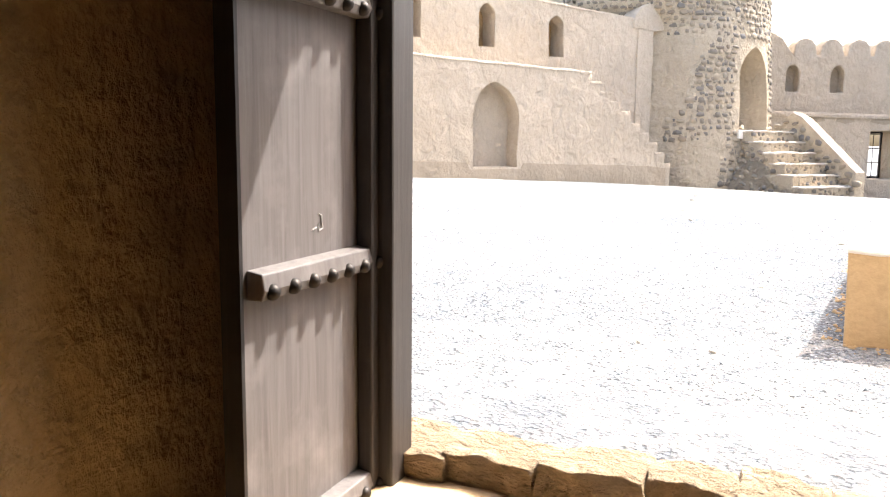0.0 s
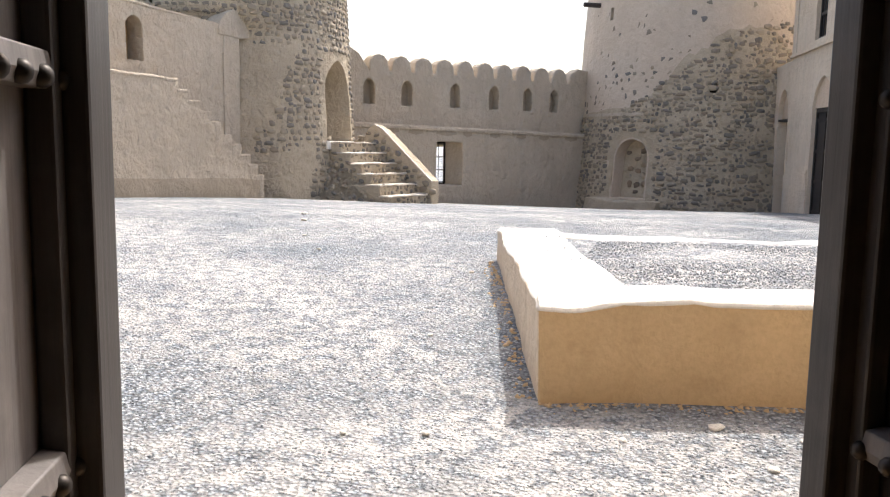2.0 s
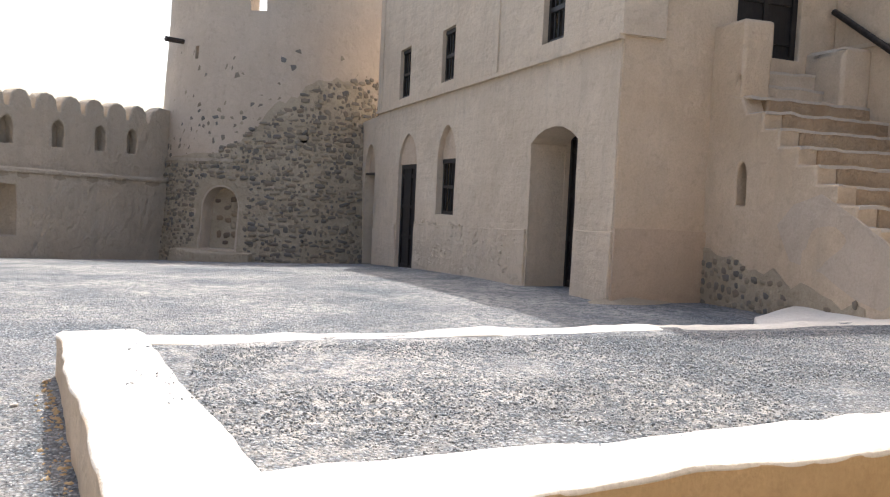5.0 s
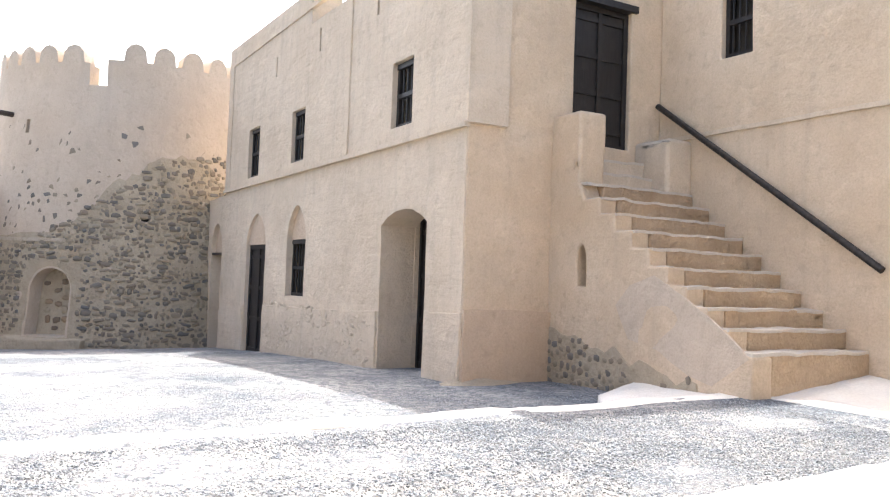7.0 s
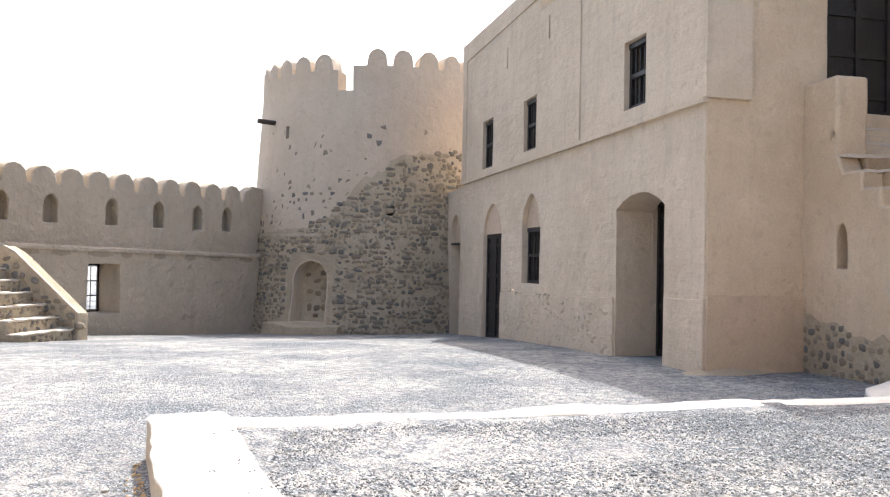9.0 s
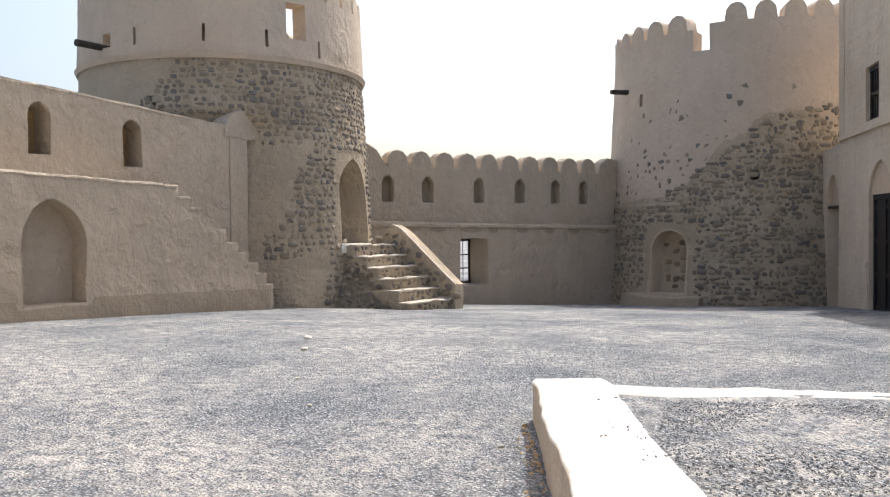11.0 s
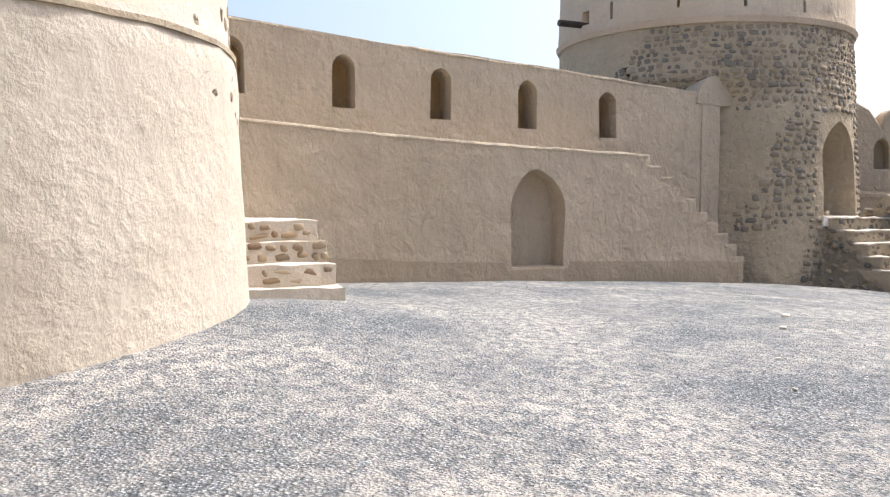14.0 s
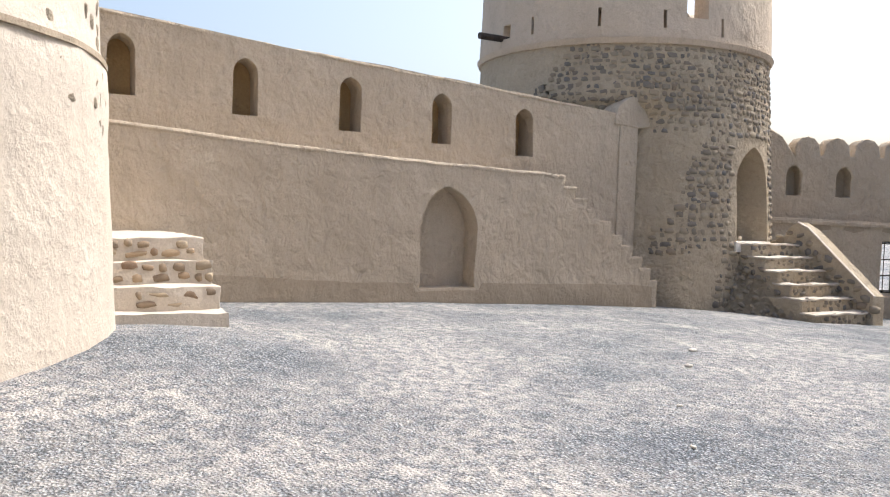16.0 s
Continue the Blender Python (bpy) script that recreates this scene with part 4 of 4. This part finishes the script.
# face with the stair
cp = lambda u, z, d: AM @ Vector((u, 6.92 + d, z))
part("wall", slab([(0.02, -0.6), (3.45, -0.6), (3.45, 6.35), (0.02, 6.35)], [rect(1.74, 2.80, 3.5, 5.58)], 0.6, cp, 0.4, 0.012, 1.2), PLASTER_TAN_BOUNCE, house, "plaster wall above the stair", smooth=True, bevel=0.02)
part("corner_panel", panel_quad(-0.035, 0.60, 3.56, 6.3, -0.06, 0.02, cp, 3, 0.004), PLASTER_SMOOTH, house, "raised corner strip")
part("plinth", panel_quad(0.0, 1.44, -0.6, 1.10, -0.07, 0.02, cp, 24, 0.02), TYMPANUM, house, smooth=True)
dp = lambda u, z, d: AM @ Vector((3.40 + d, u, z))
part("wall", slab([(2.2, -0.6), (6.92, -0.6), (6.92, 6.35), (2.2, 6.35)], [rect(5.23, 5.77, 4.72, 5.75)], 0.6, dp, 0.4, 0.012, 1.2), PLASTER_TAN_BOUNCE, house, "tall plaster wall beside the stair", smooth=True, bevel=0.02)
part("band", panel_quad(2.2, 6.85, 3.66, 3.72, -0.03, 0.02, dp, 30, 0.01), PLASTER_SMOOTH, house)
part("roof", boxed(0.4, 9, 12.9, 18.6, 6.6, 6.75, m=AM), PLASTER, house)
part("roof", boxed(0.4, 8.6, 7.3, 12.9, 5.95, 6.1, m=AM), PLASTER, house)
part("roof", boxed(3.7, 8.6, 2.2, 7.3, 5.95, 6.1, m=AM), PLASTER, house)
part("end_wall", boxed(3.4, 8.6, 1.9, 2.2, -1.0, 6.3, m=AM), PLASTER, house)
part("inner_wall", boxed(0.5, 8.9, 12.8, 13.1, 5.9, 6.7, m=AM), PLASTER, house)
part("roof", boxed(0.4, 7, 18.8, 24.4, 3.0, 3.15, m=AM), PLASTER, house)
part("rear_wall", boxed(8.6, 9.0, 1.9, 18.6, -1.2, 6.0, m=AM), PLASTER, house)
part("end_wall", boxed(0.4, 8.6, 18.2, 18.6, -1.2, 6.6, m=AM), PLASTER, house)


def house_window(place, u0, u1, z0, z1, depth, bars=4, name="window"):
    w = part(name, slab(rect(u0 - 0.0, u1 + 0.0, z0, z1), [rect(u0 + 0.07, u1 - 0.07, z0 + 0.07, z1 - 0.07)], 0.08, lambda u, z, d: place(u, z, d + depth), 3, 0), WOOD_DARK, house, "dark wooden barred window")
    part("mid_rail", panel_quad(u0 + 0.05, u1 - 0.05, (z0 + z1) / 2 - 0.035, (z0 + z1) / 2 + 0.035, depth, depth + 0.07, place, 1, 0), WOOD_DARK, w)
    part("head_rail", panel_quad(u0 + 0.01, u1 - 0.01, z1 - 0.09, z1 - 0.01, depth - 0.02, depth + 0.05, place, 1, 0), WOOD_DARK, w)
    for k in range(bars):
        u = u0 + (u1 - u0) * (k + 1) / (bars + 1)
        part("bar", tube([place(u, z0 + 0.04, depth + 0.04), place(u, z1 - 0.04, depth + 0.04)], 0.016, 6), WOOD_DARK, w)
    # Near-black backing sheet: the room's shade put into its colour.
    part("shutter", panel_quad(u0, u1, z0, z1, depth + 0.16, depth + 0.2, place, 1, 0), VOID_SHADE, w)


for u0, u1, z0, z1 in ((15.98, 16.82, 3.70, 4.85), (13.04, 13.80, 3.74, 4.80), (8.47, 9.16, 3.78, 4.80)):
    house_window(up_place, u0, u1, z0, z1, 0.09)
house_window(dp, 5.23, 5.77, 4.72, 5.75, 0.10)
house_window(ap, 12.81, 13.87, 1.05, 2.19, 0.13, 6)
part("tympanum", panel_quad(12.75, 13.95, 2.19, 2.95, 0.10, 0.3, ap, 1, 0), TYMPANUM, house, "tan plaster filling of the arch")
part("tympanum", panel_quad(15.25, 16.8, 2.13, 2.95, 0.06, 0.3, ap, 1, 0), TYMPANUM, house)
part("tympanum", panel_quad(18.9, 20.1, 1.97, 2.85, 0.12, 0.4, ap, 1, 0), TYMPANUM, house)
# Back of the recess coloured dark for the shade inside.
part("door_recess", panel_quad(18.9, 20.1, -1.0, 2.0, 0.5, 0.6, ap, 1, 0), PLASTER_DAMP_SHADE, house)
part("door_lintel", panel_quad(18.93, 20.05, 1.92, 1.98, 0.02, 0.4, ap, 1, 0), WOOD_DARK, house)


def house_door(place, u0, u1, z0, z1, depth, label):
    d = part("door", slab(rect(u0, u1, z0, z1), [rect(u0 + 0.08, u1 - 0.08, z0 + 0.06, z1 - 0.1)], 0.1, lambda u, z, k: place(u, z, k + depth), 3, 0), WOOD_DARK, house, label)
    mid = (u0 + u1) / 2
    for a, b in ((u0 + 0.08, mid - 0.006), (mid + 0.006, u1 - 0.08)):
        part("leaf", panel_quad(a, b, z0 + 0.06, z1 - 0.1, depth + 0.04, depth + 0.09, place, 1, 0), WOOD_DARK, d)
        for h in (0.12, 0.38, 0.64, 0.9):
            z = z0 + (z1 - z0) * h
            part("batten", panel_quad(a + 0.01, b - 0.01, z - 0.04, z + 0.04, depth + 0.015, depth + 0.045, place, 1, 0), WOOD_DARK, d)
    part("astragal", panel_quad(mid - 0.035, mid + 0.035, z0 + 0.06, z1 - 0.1, depth + 0.005, depth + 0.04, place, 1, 0), WOOD_DARK, d)


house_door(ap, 15.30, 16.73, -0.6, 2.13, 0.09, "closed dark wooden double door")
part("door_reveal", panel_quad(9.40, 9.62, -0.3, 2.6, 0.60, 0.95, ap, 2, 0.004), PLASTER_SMOOTH, house)
part("door_reveal", panel_quad(7.75, 7.95, -0.3, 2.6, 0.60, 0.95, ap, 2, 0.004), PLASTER_SMOOTH, house)
part("door_soffit", panel_quad(7.9, 9.5, 2.48, 2.7, 0.60, 0.95, ap, 3, 0.004), PLASTER_SMOOTH, house)
house_door(ap, 7.93, 9.42, -0.2, 2.5, 0.68, "dark wooden door deep in the archway")
house_door(cp, 1.74, 2.80, 3.5, 5.58, 0.08, "tall dark wooden double door above the stair")
part("door_head", panel_quad(1.66, 2.88, 5.56, 5.66, -0.06, 0.1, cp, 1, 0), WOOD_DARK, house)

# outer stair
ostair = tagged(empty("outer_stair"), "worn ochre plastered stair climbing to the upper door", "stairs")
OS = [(3.50 + i * 0.30, 0.84 + i * 0.222) for i in range(10)] + [(6.55, 3.06), (6.73, 3.28)]
OS[-3] = (OS[-3][0], 2.84)
for i, (s, z) in enumerate(OS):
    w0, w1 = (1.42, 3.42) if i < 10 else (1.72, 3.0)
    bm = boxed(w0 + (0.29 if i < 10 else 0), w1, s, 6.95, -0.5 if i == 0 else z - 0.30, z - 0.0, m=AM)
    split_long(bm, 0.22, 6)
    wobble(bm, 0.016, 2.6, 0.5)
    st = part("step", bm, PLASTER_RISER if i < 10 else PLASTER_SMOOTH, ostair, smooth=True, bevel=0.03)
    # Treads paler than the ochre risers: skylight on top put into colour.
    bm = boxed(w0 + 0.01, w1 - 0.02, s - 0.008, s + 0.32, z - 0.03, z + 0.006, m=AM)
    split_long(bm, 0.08, 6)
    wobble(bm, 0.02, 2.6, 0.9)
    part("tread", bm, PLASTER_PALE, st, "worn tread edge, painted paler for the skylight on top", smooth=True, bevel=0.012)
fp = lambda u, z, d: AM @ Vector((1.40 + d, u, z))
prof = [(3.46, -0.6), (6.95, -0.6), (6.95, 3.0), (6.3, 2.83)]
for s, z in reversed(OS[:9]):
    prof += [(s + 0.30, z), (s, z)]
prof = prof[:-1] + [(3.47, 0.8)]
slitn = arch(6.14, 6.33, 1.46, 1.78, 2.02, 5)
flank = part("flank_wall", slab(prof, [slitn], 0.3, fp, 0.25, 0.014, 1.6), PLASTER_TAN_BOUNCE, ostair, "plaster flank with small pointed niche", smooth=True, bevel=0.025)
# Niche back darkened to stand for its inner shade.
part("niche_back", panel_quad(6.05, 6.4, 1.4, 2.1, 0.2, 0.28, fp, 1, 0), PLASTER_DAMP_SHADE, flank)
rubble(flank, lambda u, z, d: fp(u, z, d - 0.028), 4.1, 6.85, -0.1, 1.0, lambda u, z: z < 0.42 + 0.4 * noise.noise(Vector((u * 1.5, 0, 4))) + (u - 5) * 0.2, 0.10, (0.06, 0.15), 0.045, RUBBLE, 200, None, 31, 0.9, 0.12)
core = [(4.05, -0.5), (6.9, -0.5)] + [(6.9 - k * 0.15, 0.55 + (6.9 - k * 0.15 - 5) * 0.18 + 0.16 * noise.noise(Vector((k * 0.6, 3, 4)))) for k in range(19)]
part("bare_foot", slab(core, [], 0.04, lambda u, z, d: fp(u, z, d - 0.016), 0.1, 0.012, 3), MORTAR, flank, "bare brown mortar foot", smooth=True)
mend = [(3.52, 0.78), (4.0, 0.45), (4.35, 0.52), (4.8, 0.75), (5.3, 0.85), (5.55, 1.25), (5.3, 1.5), (4.9, 1.62), (4.45, 1.40), (4.1, 1.2), (3.75, 0.98)]
part("plaster_mend", slab(mend, [], 0.03, lambda u, z, d: fp(u, z, d - 0.004), 0.12, 0.010, 3), PLASTER_TOWER, flank, "paler mended plaster patch", smooth=True)
part("pier", slab(rect(6.33, 6.95, 2.6, 3.82), [], 0.45, fp, 0.2, 0.015, 2), PLASTER_TAN_BOUNCE, ostair, "rounded plaster pier tinted tan by painted bounce light", smooth=True, bevel=0.04)
part("pier", slab(rect(6.25, 6.95, 2.5, 3.62), [], 0.5, lambda u, z, d: AM @ Vector((2.93 + d, u, z)), 0.2, 0.015, 2), PLASTER_SMOOTH, ostair, smooth=True, bevel=0.05)
rail = tagged(part("handrail", tube([dp(6.85, 4.22, -0.10), dp(5.2, 3.08, -0.10), dp(3.3, 1.77, -0.10)], 0.045, 10), IRON, None, smooth=True), "dark round handrail fixed along the wall", "handrail")
for u, z in ((6.4, 3.90), (4.9, 2.87), (3.6, 1.97)):
    part("bracket", tube([dp(u, z, 0.05), dp(u, z - 0.02, -0.10)], 0.015, 6), IRON, rail)
# earth and plaster bank along the house corner
bm = bmesh.new()
rows_ = []
for i in range(25):
    t = i / 24
    u = -0.25 + t * 1.75
    swell = math.sin(math.pi * min(1, 0.12 + t * 0.95)) ** 0.6
    rows_.append([bm.verts.new(AM @ Vector((u, 6.95 - k / 6 * 0.85 * swell, 0.01 + 0.24 * swell * (1 - k / 6) ** 1.5 - 0.12 * (k == 6)))) for k in range(7)])
for p, q in zip(rows_, rows_[1:]):
    for k in range(6):
        bm.faces.new([p[k], q[k], q[k + 1], p[k + 1]])
bmesh.ops.recalc_face_normals(bm, faces=bm.faces[:])
wobble(bm, 0.03, 2.8, 0.6)
tagged(part("earth_bank", bm, MORTAR, None, smooth=True), "rough earthen bank along the foot of the house", "bank", kind="structure")
# paved apron at the stair foot
apron = tagged(empty("paved_apron"), "pale stone-edged apron at the foot of the stair", "pavement", kind="structure")
bm = bmesh.new()
ring = [(0.15, 4.25), (0.7, 3.85), (1.25, 3.6), (1.5, 2.4), (3.4, 1.6), (3.42, 4.0), (1.42, 5.2), (0.6, 4.9)]
lowv = [bm.verts.new(AM @ Vector((x, y, -0.3))) for x, y in ring]
topv = [bm.verts.new(AM @ Vector((x, y, 0.17 + 0.13 * x - 0.08 * max(0.0, 3.5 - y)))) for x, y in ring]
bm.faces.new(topv)
for i in range(8):
    bm.faces.new([lowv[i], lowv[(i + 1) % 8], topv[(i + 1) % 8], topv[i]])
bmesh.ops.triangulate(bm, faces=bm.faces[:])
split_long(bm, 0.2, 5)
bmesh.ops.recalc_face_normals(bm, faces=bm.faces[:])
wobble(bm, 0.025, 2.5)
part("paving", bm, PLASTER_WHITE, apron, smooth=True, bevel=0.02)
rng = random.Random(15)
for (x, y), (x2, y2) in zip(ring[:4], ring[1:5]):
    n_ = int(math.hypot(x2 - x, y2 - y) / 0.24)
    for k in range(n_):
        t = (k + rng.random() * 0.6) / n_
        px_, py_ = x + (x2 - x) * t, y + (y2 - y) * t
        ob = new("stone", STONES[rng.randrange(7)])
        ob.parent = apron
        ob.material_slots[0].link, ob.material_slots[0].material = "OBJECT", PLASTER_PALE
        ob.matrix_basis = AM @ pose(px_, py_ - 0.03, 0.11 + 0.13 * px_ - 0.08 * max(0.0, 3.5 - py_), 0, 0, rng.uniform(0, 360)) @ Matrix.Diagonal((rng.uniform(0.14, 0.26), 0.17, 0.14, 1))

# ---- south-west tower and its steps ----
T3 = (-8.57, -0.57)
r3 = lambda z: 2.66 - 0.04 * z + (-0.05 if z > 2.84 else 0.0)
t3p = round_place(T3[0], T3[1], r3, 10.0)
R3 = r3(0)
tower3 = tagged(empty("round_tower"), "sunlit pale plastered round tower with a cracked ledge", "tower")
part("wall", slab([(-math.pi * R3, -0.5), (math.pi * R3 - 0.001, -0.5), (math.pi * R3 - 0.001, 6.0), (-math.pi * R3, 6.0)], [], 0.5, t3p, 0.22, 0.028, 1.6), PLASTER_PALE, tower3, "lumpy pale plaster", smooth=True)
part("ledge_ring", panel_quad(-math.pi * R3, math.pi * R3 - 0.001, 2.79, 2.84, -0.015, 0.1, t3p, 80, 0.03), PLASTER_DAMP_SHADE, tower3, "cracked brown ledge")
rubble(tower3, t3p, -1.0, 3.9, 0.7, 4.8, lambda u, z: noise.noise(Vector((u, z, 0)) * 0.8) > -0.1 and u > 1.2, 0.16, (0.05, 0.13), 0.04, PLASTER, 120, None, 41, 0.3, 0.02)
QD = Vector((-0.96, 0.28, 0)).normalized()
QE = Vector((QD.y, -QD.x, 0))
QM = Matrix((QD, QE, Vector((0, 0, 1)))).transposed().to_4x4()
QM.translation = (-7.60, 3.08, 0)
sst = tagged(empty("corner_steps"), "four rough plastered steps with brown stones in the risers", "stairs")
for i in range(4):
    top = 0.50 + 0.245 * i
    x0 = i * 0.27
    bm = boxed(x0, 3.0, -1.6, 0.02 - 0.03 * i, top - 0.26 if i else -0.3, top, m=QM)
    split_long(bm, 0.10, 7)
    wobble(bm, 0.026, 2.6, 0.6)
    st = part("step", bm, PLASTER_PALE, sst, smooth=True, bevel=0.03)
    rp = lambda u, z, d, x0=x0: QM @ Vector((x0 + d, u, z))
    rubble(st, rp, -1.3, -0.06 - 0.03 * i, top - 0.22, top - 0.07, lambda u, z: True, 0.10, (0.08, 0.26), 0.08, RUBBLE_BROWN, 24, None, 50 + i, 0.8 if i else 0.5, 0.36, 9.0)

# ---- loose stones and gravel ----
rng = random.Random(9)
for x, y, s in ((-0.76, 0.87, 0.035), (-0.38, -0.5, 0.03), (0.77, -0.14, 0.055), (-4.0, 6.1, 0.07), (-4.46, 7.1, 0.08), (-2.6, 3.44, 0.04), (-0.97, 2.78, 0.035), (0.95, -0.5, 0.035), (-0.7, -0.6, 0.025), (1.5, 0.05, 0.045), (-3.2, 4.4, 0.04), (1.1, -0.2, 0.04), (0.4, -0.35, 0.03), (-1.3, 0.2, 0.03)):
    ob = new("loose_stone", STONES[rng.randrange(7)])
    ob.material_slots[0].link, ob.material_slots[0].material = "OBJECT", PLASTER_WHITE
    ob.matrix_basis = pose(x, y, ground_z(x, y) + s * 0.2, rng.uniform(-15, 15), 0, rng.uniform(0, 360)) @ Matrix.Diagonal((s * 1.3, s, s * 0.6, 1))
    tagged(ob, "pale loose stone lying on the gravel", "stone", group="loose stones on the gravel")


def pebbles(name, count, pick, seed):
    g = np.random.default_rng(seed)
    base = np.array([(1, 0, 0), (-1, 0, 0), (0, 1, 0), (0, -1, 0), (0, 0, 1), (0, 0, -1)], float)
    tri = np.array([(0, 2, 4), (2, 1, 4), (1, 3, 4), (3, 0, 4), (2, 0, 5), (1, 2, 5), (3, 1, 5), (0, 3, 5)])
    x, y, z, s = pick(g, count)
    count = len(x)
    ang = g.uniform(0, 6.28, count)
    sc = s[:, None] * g.uniform(0.6, 1.3, (count, 3)) * (1, 0.75, 0.55)
    v = base[None] * sc[:, None, :] + g.normal(0, 0.12, (count, 6, 3)) * s[:, None, None]
    tilt = g.normal(0, 0.45, count)
    vz = v[..., 2] * np.cos(tilt)[:, None] + v[..., 0] * np.sin(tilt)[:, None]
    vx = v[..., 0] * np.cos(tilt)[:, None] - v[..., 2] * np.sin(tilt)[:, None]
    c, k = np.cos(ang)[:, None], np.sin(ang)[:, None]
    pts = np.stack([vx * c - v[..., 1] * k + x[:, None], vx * k + v[..., 1] * c + y[:, None], vz + z[:, None]], -1).reshape(-1, 3)
    f = (tri[None] + 6 * np.arange(count)[:, None, None]).reshape(-1, 3)
    me = bpy.data.meshes.new(name)
    me.vertices.add(len(pts))
    me.vertices.foreach_set("co", pts.ravel())
    me.loops.add(f.size)
    me.loops.foreach_set("vertex_index", f.ravel())
    me.polygons.add(len(f))
    me.polygons.foreach_set("loop_start", np.arange(0, f.size, 3))
    me.update(calc_edges=True)
    me.materials.append(PEBBLE)
    return new(name, me)


def inside_planter(x, y, grow=0.0):
    return (y > -grow + 0.187 * x) & (y < 3.49 + grow + 0.158 * (x + 0.9)) & (x > -0.265 * y - grow)


def court(g, n):
    r = 1.0 + 9.5 * g.uniform(0, 1, n) ** 0.75
    a = g.uniform(-1.5, 1.25, n)
    x, y = 0.1 + r * np.sin(a), -2.3 + r * np.cos(a)
    u = (x + 0.5) * GE.x + (y + 2.23) * GE.y
    w = (x + 0.5) * GN.x + (y + 2.23) * GN.y
    dist = np.hypot(x + 8.6, y + 0.6)
    ok = ~inside_planter(x, y, 0.02) & (w > 0.12) & (dist > 2.75) & (x < 4.7)
    x, y = x[ok], y[ok]
    dust = np.array([noise.noise(Vector((p * 0.7, q * 0.7, 4))) + 0.5 * noise.noise(Vector((p * 2.6, q * 2.6, 2))) for p, q in zip(x, y)])
    ok = g.random(len(x)) > np.clip((dust + 0.05) * 2.2, 0.0, 0.8)
    x, y = x[ok], y[ok]
    z = np.array([ground_z(p, q) + noise.noise(Vector((p * 0.9, q * 0.9, 0))) * 0.012 for p, q in zip(x, y)])
    return x, y, z, g.uniform(0.005, 0.0125, len(x))


def bed(g, n):
    x, y = g.uniform(0.0, 6.4, n), g.uniform(0.6, 4.3, n)
    ok = inside_planter(x, y, -0.5)
    x, y = x[ok], y[ok]
    return x, y, bed_z(y) + 0.006, g.uniform(0.005, 0.0125, len(x))


def foot(g, n):
    t = g.uniform(0, 1, n)
    side_ = g.random(n) < 0.6
    off = np.abs(g.normal(0, 0.05, n)) + 0.01
    x = np.where(side_, 3.2 * t + off * 0.184, -0.92 * t - off * 0.967)
    y = np.where(side_, 0.6 * t - off * 0.983, 3.47 * t - off * 0.26)
    z = np.array([ground_z(p, q) for p, q in zip(x, y)])
    return x, y, z, g.uniform(0.008, 0.026, n)


foot_ob = tagged(pebbles("broken_plaster", 420, foot, 8), "broken plaster crumbs along the foot of the planter", "rubble", kind="stuff")
foot_ob.data.materials[0] = PLASTER_ORANGE


def crumbs(g, n):
    t = g.uniform(0.02, 1, n)
    far = g.random(n) < 0.5
    w = 0.50 + np.abs(g.normal(0, 0.10, n)) * -1
    x = np.where(far, 7.0 * t * 0.983 - w * 0.184, -0.92 * t + w * 0.967 * 0.98)
    y = np.where(far, 7.0 * t * 0.184 + w * 0.983, 3.47 * t + w * 0.26)
    z = np.where(far, 0.437, 0.424)
    return x, y, z + 0.004, g.uniform(0.006, 0.013, n)


tagged(pebbles("coping_crumbs", 170, crumbs, 6), "stray gravel crumbs lying on the planter coping", "gravel", kind="stuff")
tagged(pebbles("gravel_stones", 125000, court, 3), "loose grey crushed gravel scattered over the court", "gravel", kind="stuff")
tagged(pebbles("bed_gravel", 40000, bed, 4), "loose grey gravel in the planter bed", "gravel", kind="stuff")
